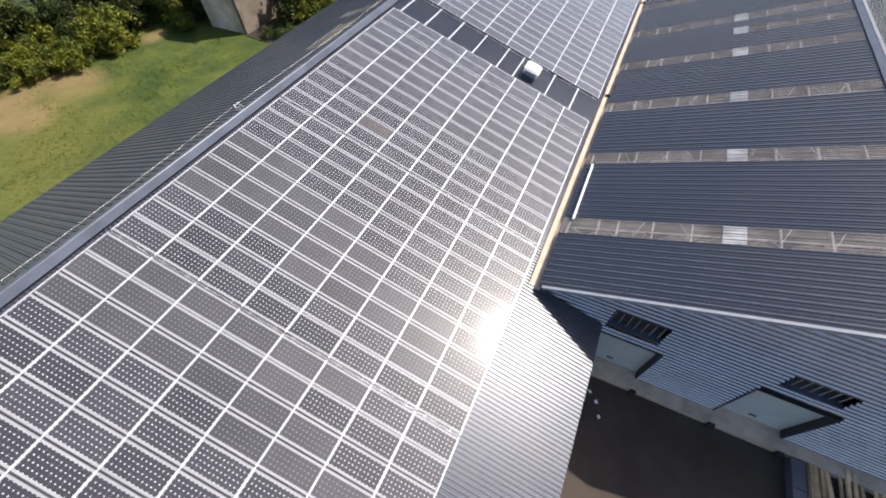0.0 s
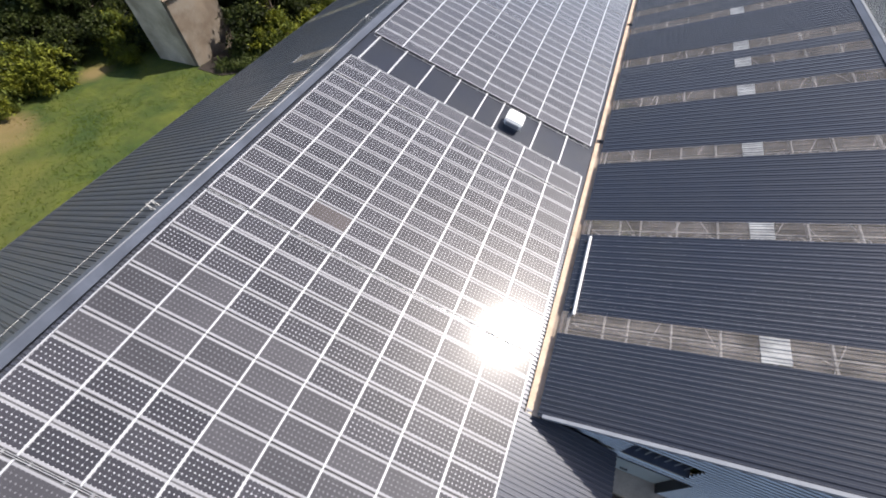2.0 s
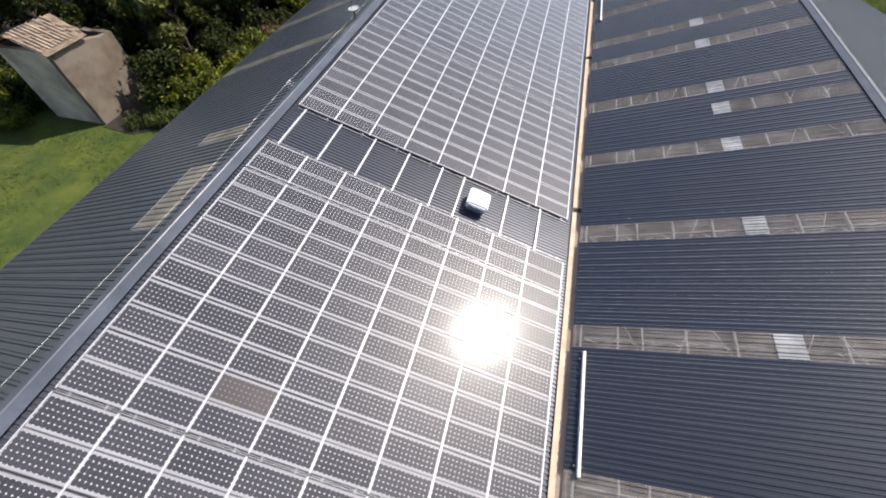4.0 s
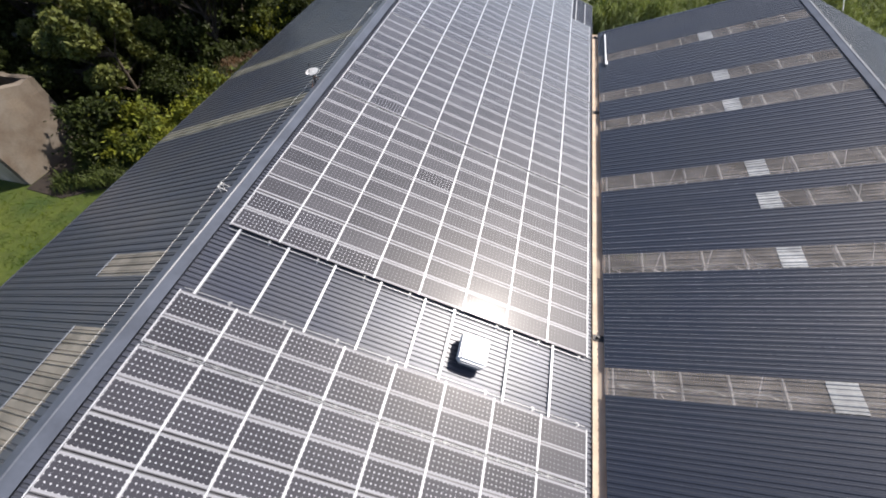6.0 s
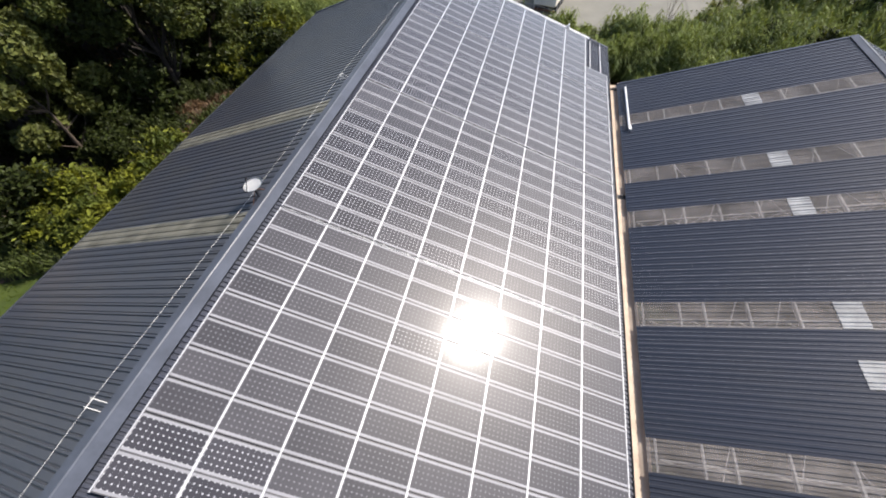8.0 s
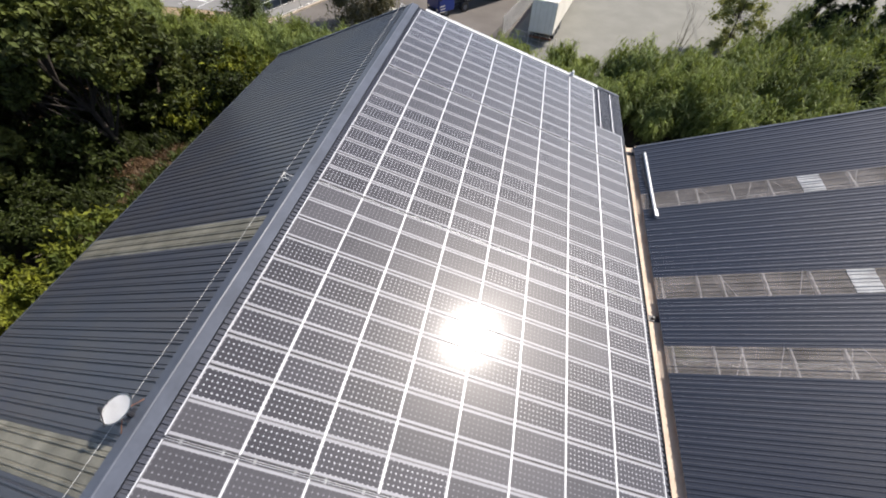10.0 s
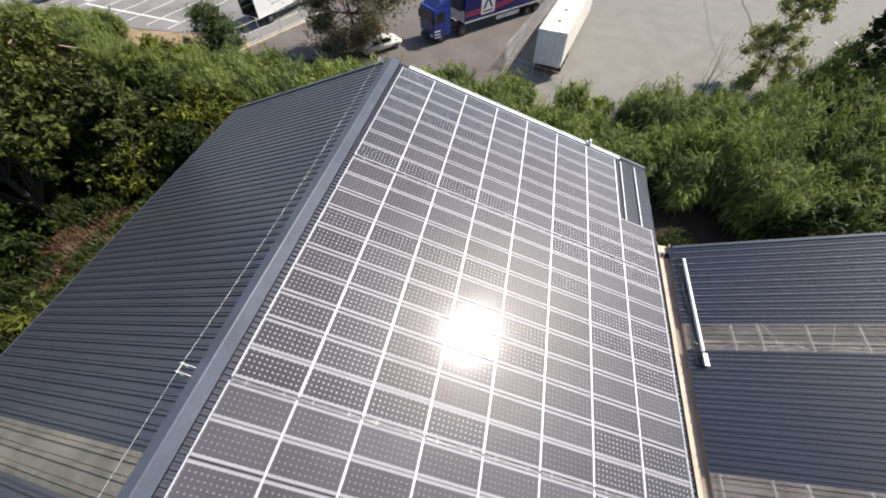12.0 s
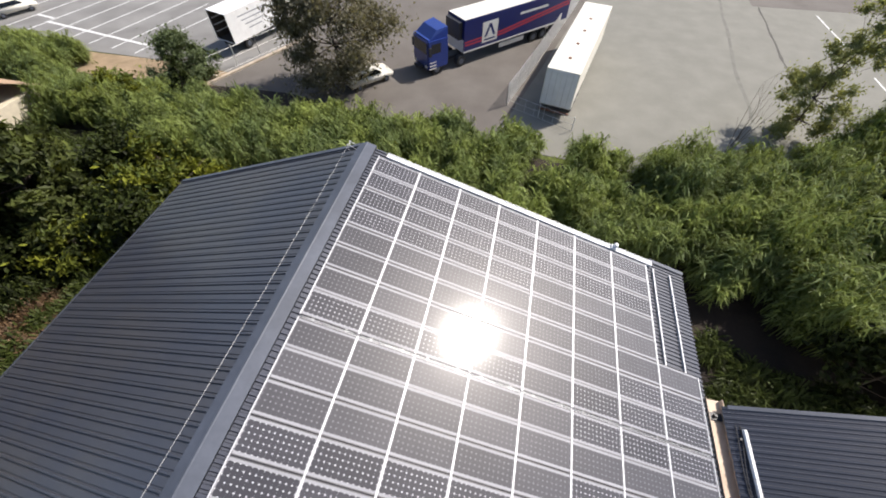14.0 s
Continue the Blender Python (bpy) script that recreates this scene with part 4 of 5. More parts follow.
# ---- vehicles ----
def wheel(parent, x, y, r=0.5, w=0.3):
    bm = bmesh.new()
    bm_tube(bm, (x, y - w / 2, r), (x, y + w / 2, r), r, n=20)
    bevelled_edges = [e for e in bm.edges if len(e.link_faces) == 2 and any(len(f.verts) > 4 for f in e.link_faces)]
    bmesh.ops.bevel(bm, geom=bevelled_edges, offset=0.04, segments=1, affect="EDGES")
    wl = part("wheel", bm, M_TYRE, parent, "black tyre")
    bm = bmesh.new()
    bm_tube(bm, (x, y - w / 2 - 0.005, r), (x, y + w / 2 + 0.005, r), r * 0.52, n=16)
    part("rim", bm, M_CAP, wl, "dark grey steel rim")


def box_part(name, dims, mat, parent, label="", bev=0.0):
    bm = bmesh.new()
    bm_box(bm, *dims)
    if bev:
        bevelled(bm, bev, 2)
    return part(name, bm, mat, parent, label)


def semi_truck(x, y, heading):
    """Blue tractor with a navy refrigerated trailer; local x points to the rear, y to the side away from the hall."""
    ob = thing("articulated_lorry", (x, y, 0.04), "blue lorry with navy box trailer parked on asphalt", "lorry", rz=heading)
    tr = box_part("trailer_box", (0.0, 13.4, -1.27, 1.27, 1.15, 3.92), M_NAVY, ob, "navy trailer with a red stripe", 0.03)
    box_part("roof_skin", (0.05, 13.35, -1.22, 1.22, 3.921, 3.97), M_TRWHITE, tr, "white roof")
    box_part("front_bulkhead", (-0.02, -0.001, -1.2, 1.2, 1.2, 2.3), M_TRWHITE, tr, "white lower front wall")
    box_part("cooling_unit", (-0.42, -0.021, -1.0, 1.0, 2.3, 3.75), M_DARK, tr, "black cooling unit")
    bm = bmesh.new()
    for s in (-1, 1):
        yy = s * 1.272
        for u in (0.0, 0.26):
            v = [bm.verts.new((px, yy, pz + u)) for px, pz in ((0.1, 1.72), (4.6, 1.78), (13.3, 2.66), (13.3, 2.82), (4.5, 1.94), (0.1, 1.86))]
            v2 = [bm.verts.new((p.co.x, p.co.y - s * 0.004, p.co.z)) for p in v]
            bm.faces.new(v)
            bm.faces.new(v2[::-1])
            for i in range(6):
                bm.faces.new((v[i], v2[i], v2[(i + 1) % 6], v[(i + 1) % 6]))
    part("stripe", bm, M_RED, tr, "slanting red stripe")
    for s in (-1, 1):
        box_part("emblem_panel", (2.1, 3.9, min(s * 1.273, s * 1.279), max(s * 1.273, s * 1.279), 1.55, 3.35), M_TRWHITE, tr, "pale square emblem panel")
        bm = bmesh.new()
        q = s * 1.283
        for poly in (((2.35, 2.05), (2.62, 2.05), (3.1, 3.0), (2.9, 3.15)), ((3.38, 2.05), (3.65, 2.05), (3.1, 3.15), (2.9, 3.0)), ((2.35, 1.72), (3.65, 1.72), (3.65, 1.86), (2.35, 1.86))):
            a = [bm.verts.new((px, q, pz)) for px, pz in poly]
            b = [bm.verts.new((px, q - s * 0.004, pz)) for px, pz in poly]
            bm.faces.new(a)
            bm.faces.new(b[::-1])
            for i in range(4):
                bm.faces.new((a[i], b[i], b[(i + 1) % 4], a[(i + 1) % 4]))
        part("emblem", bm, M_NAVY, tr, "plain dark emblem shape")
        box_part("side_text", (6.6, 10.2, min(s * 1.273, s * 1.280), max(s * 1.273, s * 1.280), 3.05, 3.25), M_TRWHITE, tr, "pale lettering bar")
        box_part("side_rail", (0.02, 13.38, min(s * 1.2705, s * 1.30), max(s * 1.2705, s * 1.30), 1.15, 1.28), M_MESH, tr, "grey lower rail")
        box_part("side_guard", (4.4, 7.6, min(s * 1.12, s * 1.18), max(s * 1.12, s * 1.18), 0.55, 0.95), M_TRWHITE, tr, "white side guard")
    box_part("chassis", (0.4, 13.2, -0.5, 0.5, 0.85, 1.148), M_DARK, ob, "dark chassis")
    box_part("tractor_chassis", (-4.3, 1.6, -0.45, 0.45, 0.6, 0.84), M_DARK, ob, "dark chassis")
    cab = bmesh.new()
    bm_box(cab, -3.85, -1.65, -1.24, 1.24, 0.55, 3.15)
    bevelled(cab, 0.12, 2)
    cabin = part("cab", cab, M_BLUE, ob, "bright blue cab")
    sp = bmesh.new()
    v = [sp.verts.new(p) for p in ((-3.500, -1.1, 3.15), (-1.700, -1.15, 3.15), (-1.700, 1.15, 3.15), (-3.500, 1.1, 3.15), (-2.800, -1.0, 3.75), (-1.700, -1.1, 3.85), (-1.700, 1.1, 3.85), (-2.800, 1.0, 3.75))]
    for f in ((0, 1, 5, 4), (1, 2, 6, 5), (2, 3, 7, 6), (3, 0, 4, 7), (4, 5, 6, 7)):
        sp.faces.new([v[i] for i in f])
    part("wind_deflector", sp, M_BLUE, cabin)
    box_part("windscreen", (-3.870, -3.852, -1.05, 1.05, 1.95, 2.85), M_GLASSY, cabin, "dark windscreen")
    for s in (-1, 1):
        box_part("side_window", (-3.500, -2.500, min(s * 1.241, s * 1.255), max(s * 1.241, s * 1.255), 1.95, 2.75), M_GLASSY, cabin, "dark side window")
        box_part("mirror", (-3.800, -3.600, min(s * 1.3, s * 1.5), max(s * 1.3, s * 1.5), 1.9, 2.6), M_DARK, cabin, "black mirror")
        for k in range(3):
            box_part("step", (-3.700, -3.000, min(s * 1.241, s * 1.27), max(s * 1.241, s * 1.27), 0.62 + 0.28 * k, 0.70 + 0.28 * k), M_TRWHITE, cabin, "pale step")
        box_part("headlight", (-3.885, -3.852, min(s * 0.7, s * 1.1), max(s * 0.7, s * 1.1), 0.75, 0.95), M_TRWHITE, cabin, "clear headlight")
        wheel(ob, -2.9, s * 1.08)
        wheel(ob, -0.2, s * 1.0, w=0.55)
        for k in range(3):
            wheel(ob, 8.9 + 1.32 * k, s * 1.08)
    return ob


semi_truck(-2.15, 59.55, math.degrees(math.atan2(0.73, 0.68)))


def white_trailer(x, y, heading):
    ob = thing("semi_trailer", (x, y, 0.04), "old white box trailer parked beside a wire fence", "trailer", rz=heading)
    body = box_part("box", (0.0, 13.6, -1.25, 1.25, 1.0, 3.9), M_TRWHITE, ob, "white box body", 0.03)
    for k in range(4):
        box_part("roof_vent", (2.0 + 2.6 * k, 2.25 + 2.6 * k, -0.12, 0.12, 3.901, 3.95), M_RUST, body, "small dark roof vent")
    for s in (0, 1):
        d = box_part("rear_door", (-0.03, -0.001, -1.18 + 1.19 * s, -0.01 + 1.19 * s, 1.08, 3.82), M_WHITE, body, "white rear door")
        for q in (0.35, 0.8):
            bm = bmesh.new()
            bm_tube(bm, (-0.05, -1.18 + 1.19 * s + q, 1.0), (-0.05, -1.18 + 1.19 * s + q, 3.8), 0.02, n=6)
            part("locking_bar", bm, M_MESH, d, "galvanised locking bar")
    box_part("underrun_bar", (-0.05, 0.1, -1.2, 1.2, 0.5, 0.65), M_RUST, ob, "rusty underrun bar")
    box_part("chassis", (0.1, 13.0, -0.5, 0.5, 0.75, 0.998), M_DARK, ob, "dark chassis")
    for s in (-1, 1):
        for k in range(3):
            wheel(ob, 1.6 + 1.32 * k, s * 1.05)
        box_part("landing_leg", (10.5, 10.65, s * 0.8 - 0.07, s * 0.8 + 0.07, 0.0, 0.749), M_DARK, ob, "dark landing leg")
    return ob


white_trailer(7.4, 52.1, math.degrees(math.atan2(0.977, 0.21)))


def box_lorry(x, y, heading):
    ob = thing("box_lorry", (x, y, 0.035), "white box lorry with its rear open", "lorry", rz=heading)
    bm = bmesh.new()
    L, w, z0, z1, t = 7.0, 1.25, 0.95, 3.55, 0.05
    bm_box(bm, 0, L, -w, -w + t, z0, z1)
    bm_box(bm, 0, L, w - t, w, z0, z1)
    bm_box(bm, 0, L, -w + t, w - t, z1 - t, z1)
    bm_box(bm, 0, L, -w + t, w - t, z0, z0 + t)
    bm_box(bm, L - t, L, -w + t, w - t, z0 + t, z1 - t)
    body = part("box", bm, M_WHITE, ob, "white box body, open at the rear")
    for k in range(4):
        for s in (-1, 1):
            yy = s * (w + 0.003)
            box_part("side_text", (1.2 + 0.3 * k, 4.8 - 0.35 * k, min(yy, yy + s * 0.004), max(yy, yy + s * 0.004), 2.9 - 0.4 * k, 2.99 - 0.4 * k), M_TRIM, body, "faded lettering bar")
    # Dark lining added to stand for the shade inside the box.
    bm = bmesh.new()
    bm_box(bm, 0.06, L - t - 0.02, -w + t + 0.004, -w + t + 0.02, z0 + t + 0.02, z1 - t - 0.004)
    bm_box(bm, 0.06, L - t - 0.02, w - t - 0.02, w - t - 0.004, z0 + t + 0.02, z1 - t - 0.004)
    bm_box(bm, 0.06, L - t - 0.02, -w + t + 0.02, w - t - 0.02, z0 + t + 0.004, z0 + t + 0.02)
    bm_box(bm, L - t - 0.019, L - t - 0.004, -w + t + 0.02, w - t - 0.02, z0 + t + 0.02, z1 - t - 0.004)
    part("shade_liner", bm, M_BARK, body, "added lining, dark to stand for the shaded inside")
    for k in range(3):
        box_part("load_rail", (0.2, L - 0.2, w - t - 0.06, w - t - 0.021, 1.5 + 0.6 * k, 1.6 + 0.6 * k), M_STEEL, body, "inner load rail")
    cab = box_part("cab", (L + 0.15, L + 2.0, -1.1, 1.1, 0.6, 2.6), M_TRWHITE, ob, "white cab", 0.12)
    box_part("windscreen", (L + 2.001, L + 2.015, -0.95, 0.95, 1.6, 2.4), M_GLASSY, cab)
    box_part("chassis", (0.1, L + 1.8, -0.45, 0.45, 0.6, 0.90), M_DARK, ob)
    for s in (-1, 1):
        wheel(ob, 1.6, s * 0.98, 0.45)
        wheel(ob, L + 1.0, s * 0.98, 0.45)
    return ob


box_lorry(-24.0, 56.2, 73.0)


def car(x, y, heading, mat, label, group=""):
    ob = thing("car", (x, y, 0.04), label, "car", group, rz=heading)
    bm = bmesh.new()
    low = [(-2.1, 0.35), (2.1, 0.35), (2.15, 0.75), (1.2, 0.95), (0.6, 1.42), (-1.1, 1.45), (-1.9, 0.98), (-2.15, 0.85)]
    a = [bm.verts.new((px, -0.88 + 0.12 * (pz > 1.2), pz)) for px, pz in low]
    b = [bm.verts.new((px, 0.88 - 0.12 * (pz > 1.2), pz)) for px, pz in low]
    bm.faces.new(a)
    bm.faces.new(b[::-1])
    for i in range(8):
        bm.faces.new((a[i], a[(i + 1) % 8], b[(i + 1) % 8], b[i]))
    bmesh.ops.bevel(bm, geom=bm.edges[:], offset=0.06, segments=2, affect="EDGES")
    body = part("body", bm, mat, ob, "white car body", True)
    bm = bmesh.new()
    for s in (-1, 1):
        v = [bm.verts.new(p) for p in ((-1.6, s * 0.895, 0.98), (1.0, s * 0.895, 0.98), (0.55, s * 0.80, 1.34), (-1.05, s * 0.80, 1.36))]
        bm.faces.new(v)
    v = [bm.verts.new(p) for p in ((1.22, -0.7, 0.98), (1.22, 0.7, 0.98), (0.72, 0.62, 1.37), (0.72, -0.62, 1.37))]
    bm.faces.new(v)
    bmesh.ops.solidify(bm, geom=bm.faces[:], thickness=0.01)
    part("window", bm, M_GLASSY, body, "dark windows")
    for sx in (-1.35, 1.35):
        for sy in (-0.78, 0.78):
            wheel(ob, sx, sy, 0.31, 0.2)
    return ob


car(-8.9, 53.9, 50, M_TRWHITE, "white car under the dark tree", "parked cars")
car(-52.0, 58.8, 65, M_TRWHITE, "white car in the car park", "parked cars")

# parking bay lines
for k in range(8):
    x, y = -53.2 + 2.9 * k, 56.2 - 0.35 * k
    painted_line((x, y), (x + 2.9, y + 12.0))
painted_line((-47.0, 57.75), (-32.9, 55.5), 0.30, 0.047)
painted_line((-49.4, 59.0), (-46.9, 58.6), 0.30, 0.047)
for k in range(8):
    painted_line((-33.0 - 2.5 * k, 71.0), (-30.8 - 2.5 * k, 77.0))
painted_line((36.2, 79.3), (36.35, 71.5), 0.16, 0.052)
painted_line((36.4, 65.3), (36.4, 60.0), 0.16, 0.052)
slab("far_road", [(29.6, 80.5), (95, 84.0), (95, 97.0), (30.5, 94.0)], -0.2, 0.048, M_PAVE, "dark asphalt road beyond the lorry park", "road")
slab("kerb", [(-23.0, 50.0), (-22.7, 49.9), (-19.4, 57.1), (-17.6, 61.4), (-17.9, 61.5), (-19.7, 57.2)], -0.2, 0.16, M_CONCRETE, "pale concrete kerb beside the sand bank", "kerb")


def tar_seam(points, w, mat=None):
    """Dark tar-filled crack in the asphalt."""
    bm = bmesh.new()
    rows = []
    for i, (x, y) in enumerate(points):
        a, b = points[max(0, i - 1)], points[min(len(points) - 1, i + 1)]
        d = Vector((b[0] - a[0], b[1] - a[1], 0)).normalized()
        s = Vector((-d.y, d.x, 0)) * w * (0.4 + 0.6 * abs(noise.noise((x, y, 0.5)))) / 2
        rows.append([bm.verts.new(Vector((x, y, z)) + q) for q in (s, -s) for z in (0.036, 0.044)])
    for a, b in zip(rows, rows[1:]):
        bm.faces.new((a[1], a[3], b[3], b[1]))
        bm.faces.new((a[0], a[1], b[1], b[0]))
        bm.faces.new((a[3], a[2], b[2], b[3]))
    return tagged(part("tar_seam", bm, mat or M_SEAM), "worn grey tar-filled crack in pale asphalt", "crack", "asphalt cracks", "structure")


def wander(x0, y0, x1, y1, seed, amp):
    return [(x0 + (x1 - x0) * i / 24 + amp * noise.noise((i * 0.17, seed, 0.0)), y0 + (y1 - y0) * i / 24 + 0.3 * noise.noise((i * 0.3, seed, 4.0))) for i in range(25)]


tar_seam(wander(23.2, 55.0, 26.2, 82.0, 1.3, 0.4), 0.55)
tar_seam(wander(28.6, 62.0, 30.3, 80.4, 5.1, 0.3), 0.40, M_TAR)


def wire_fence(points, height, label, gap=2.5, rise=0.2, step=0.25):
    ob = thing("wire_fence", (0, 0, 0), label, "fence", "wire fences")
    for (ax, ay), (bx, by) in zip(points, points[1:]):
        n = max(1, round(math.hypot(bx - ax, by - ay) / gap))
        for i in range(n + 1):
            x, y = ax + (bx - ax) * i / n, ay + (by - ay) * i / n
            bm = bmesh.new()
            bm_tube(bm, (x, y, 0), (x, y, height + 0.08), 0.035, n=6)
            part("post", bm, M_MESH, ob, "pale steel post")
        bm = bmesh.new()
        d = Vector((bx - ax, by - ay, 0))
        for k in range(int(height / rise) + 1):
            bm_tube(bm, (ax, ay, 0.05 + rise * k), (bx, by, 0.05 + rise * k), 0.014, n=4, caps=False)
        m = int(d.length / step)
        for k in range(m + 1):
            p = Vector((ax, ay, 0)) + d * (k / m)
            bm_tube(bm, (p.x, p.y, 0.02), (p.x, p.y, height), 0.012, n=4, caps=False)
        part("wire_mesh", bm, M_MESH, ob, "pale wire mesh")
    return ob


wire_fence([(3.6, 53.0), (5.1, 58.6), (9.6, 77.5)], 2.0, "tall galvanised wire fence between the lorries", step=0.13)
wire_fence([(-22.9, 51.6), (-20.8, 56.2), (-18.4, 61.5)], 1.9, "pale rail fence beside the kerb", 2.4, 0.85, 2.4)
wire_fence([(3.6, 53.0), (9.0, 50.6)], 1.2, "low pale wire fence at the hedge", 2.5, 0.55, 0.8)


# ---- buildings beyond the hall ----
def ruin():
    ob = thing("stone_house", (0, 0, 0), "small derelict stone house, tiled roof half fallen in", "house")
    x0, x1, y0, y1, h = -29.2, -24.2, 8.8, 14.0, 5.75
    for a, b, c, d in ((x0, x1 - 0.4, y0 - 0.02, y0 + 0.4), (x0, x1, y1 - 0.4, y1), (x0, x0 + 0.4, y0 + 0.4, y1 - 0.4), (x1 - 0.4, x1, y0, y1 - 0.4)):
        bm = bmesh.new()
        bm_box(bm, a, b, c, d, -0.3, h)
        bmesh.ops.subdivide_edges(bm, edges=bm.edges[:], cuts=7, use_grid_fill=True)
        for v in bm.verts:
            v.co += Vector([0.05 * noise.noise(v.co * 0.9 + Vector((k * 7, 0, 0))) for k in range(3)])
        for v in bm.verts:
            if v.co.z > h - 0.9 and v.co.y > 11.2:
                v.co.z -= min(0.55, 0.35 * (v.co.y - 11.2)) + 0.35 * abs(noise.noise(v.co * 1.3))
        # Each side's light or shade comes with its wall colour.
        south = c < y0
        part("wall", bm, M_LIME if south else M_LIME_B if a > x0 + 1 else M_STONE, ob, "lime-rendered stone wall, colour lightened as the light side" if south else "stained stone wall with worn render, colour darkened for tree shade")
    bm = bmesh.new()
    pts = [(x0 - 0.35, h), ((x0 + x1) / 2, h + 1.1), (x1 + 0.35, h)]
    for (ax, az), (bx, bz) in zip(pts, pts[1:]):
        v = [bm.verts.new(p) for p in ((ax, y0 - 0.35, az), (bx, y0 - 0.35, bz), (bx, 11.9, bz), (ax, 12.3, az))]
        bm.faces.new(v)
    bmesh.ops.solidify(bm, geom=bm.faces[:], thickness=0.12)
    roof = part("roof", bm, M_TILE, ob, "weathered clay tile roof")
    tile = bmesh.new()
    for k in range(5):
        t0, t1 = math.pi * k / 5, math.pi * (k + 1) / 5
        v = [tile.verts.new((px, 0.09 * math.cos(t), 0.07 * math.sin(t) + 0.02)) for px, t in ((-0.2, t0), (0.2, t0), (0.2, t1), (-0.2, t1))]
        tile.faces.new(v)
    me = mesh_of(tile, "tile", M_TILE)
    rng = random.Random(5)
    for s in (-1, 1):
        for r in range(7):
            for c in range(20):
                if rng.random() < 0.06 or c > 9 + rng.random() * 3:
                    continue
                u = 0.2 + r * 0.38
                ang = math.atan2(1.1, (x1 - x0) / 2 + 0.35)
                px = (x0 + x1) / 2 + s * u * math.cos(ang)
                pz = h + 1.1 - u * math.sin(ang) + 0.02 + 0.006 * (r % 2)
                o = new("roof_tile", me)
                o.parent = roof
                o.matrix_world = pose(px, y0 - 0.2 + c * 0.295, pz, 0, s * math.degrees(ang), rng.uniform(-3, 3))
    return ob


ruin()


def tiled_house(x0, x1, y0, y1, h):
    ob = thing("cottage", (0, 0, 0), "cream house with brown clay tile roof behind trees", "house")
    bm = bmesh.new()
    bm_box(bm, x0, x1, y0, y1, -0.2, h)
    part("wall", bm, M_PLASTER, ob, "cream plastered wall")
    rows = 9
    bm = bmesh.new()
    ym = (y0 + y1) / 2
    for s in (-1, 1):
        for c in range(int((x1 - x0 + 0.8) / 0.3)):
            x = x0 - 0.4 + c * 0.3
            for r in range(rows):
                u0, u1 = r / rows, (r + 1.1) / rows
                ya, yb = ym + s * u0 * ((y1 - y0) / 2 + 0.5), ym + s * u1 * ((y1 - y0) / 2 + 0.5)
                za, zb = h + 1.6 * (1 - u0), h + 1.6 * (1 - u1) + 0.03
                v = [bm.verts.new(p) for p in ((x, ya, za), (x + 0.15, ya, za + 0.07), (x + 0.3, ya, za), (x + 0.3, yb, zb), (x + 0.15, yb, zb + 0.07), (x, yb, zb))]
                bm.faces.new((v[0], v[1], v[4], v[5]))
                bm.faces.new((v[1], v[2], v[3], v[4]))
    part("roof", bm, M_TILE2, ob, "brown clay tile roof")


tiled_house(-38.2, -31.3, 38.9, 43.1, 2.5)

# ---- yard clutter by the annex gable ----
for x, w, h, mat, name, note in ((24.82, 0.50, 0.45, M_CAP, "steel_chest", "blue-grey steel chest on the yard by the wall"), (25.28, 0.30, 0.58, M_TIMBER, "plank_bundle", "bundle of brown planks beside the chest")):
    ob = thing(name, (x, -13.2, 0.03), note, "building material")
    if name == "steel_chest":
        bm = bmesh.new()
        bm_box(bm, -w / 2, w / 2, -1.15, 1.15, 0.0, h - 0.05)
        bevelled(bm, 0.02)
        part("body", bm, mat, ob)
        for q in (-0.58, 0.58):
            bm = bmesh.new()
            bm_box(bm, -w / 2 - 0.015, w / 2 + 0.015, q - 0.565, q + 0.565, h - 0.048, h)
            bevelled(bm, 0.012)
            part("lid", bm, mat, ob)
    else:
        for i in range(12):
            bm = bmesh.new()
            cx, cz = (i % 2 - 0.5) * 0.15, (i // 2) * 0.095
            bm_box(bm, cx - 0.07, cx + 0.07, -1.2 - 0.03 * (i % 3), 1.05 + 0.04 * (i % 4), cz, cz + 0.09)
            part("plank", bm, mat, ob)
rng = random.Random(11)
for k in range(12):
    L = rng.uniform(2.0, 2.9)
    bm = bmesh.new()
    wide, thick = rng.uniform(0.055, 0.085), rng.uniform(0.04, 0.06)
    bm_box(bm, -wide, wide, -L / 2, L / 2, -thick, thick)
    bevelled(bm, 0.008)
    tm = tagged(part("timber", bm, M_TIMBER), "pale sawn beam thrown on a pile by the wall", "timber", "heap of beams")
    gap = 0.0 if k < 3 else (0.35 if k < 8 else 0.55)
    tm.matrix_world = pose(25.62 + 0.17 * k + gap, -12.0 - L / 2 + 0.50 + rng.uniform(-0.15, 0.15), 0.16 + 0.10 * (k % 3) + rng.uniform(0, 0.02), rng.uniform(-2, 7), rng.uniform(-14, 14), rng.uniform(4, 20) if k < 3 else rng.uniform(-7, 9))
for px, py in ((16.6, -12.75), (16.95, -13.1), (17.2, -13.7)):
    bm = bmesh.new()
    bm_box(bm, -0.07, 0.07, -0.05, 0.05, 0, 0.035)
    bmesh.ops.subdivide_edges(bm, edges=bm.edges[:], cuts=2, use_grid_fill=True)
    for v in bm.verts:
        v.co += Vector((rng.uniform(-0.015, 0.015), rng.uniform(-0.015, 0.015), rng.uniform(0, 0.02)))
    sc = tagged(part("litter", bm, M_WHITE), "crumpled white scrap on the asphalt", "litter", "scraps")
    sc.matrix_world = pose(px, py, 0.03, 0, 0, rng.uniform(0, 180))


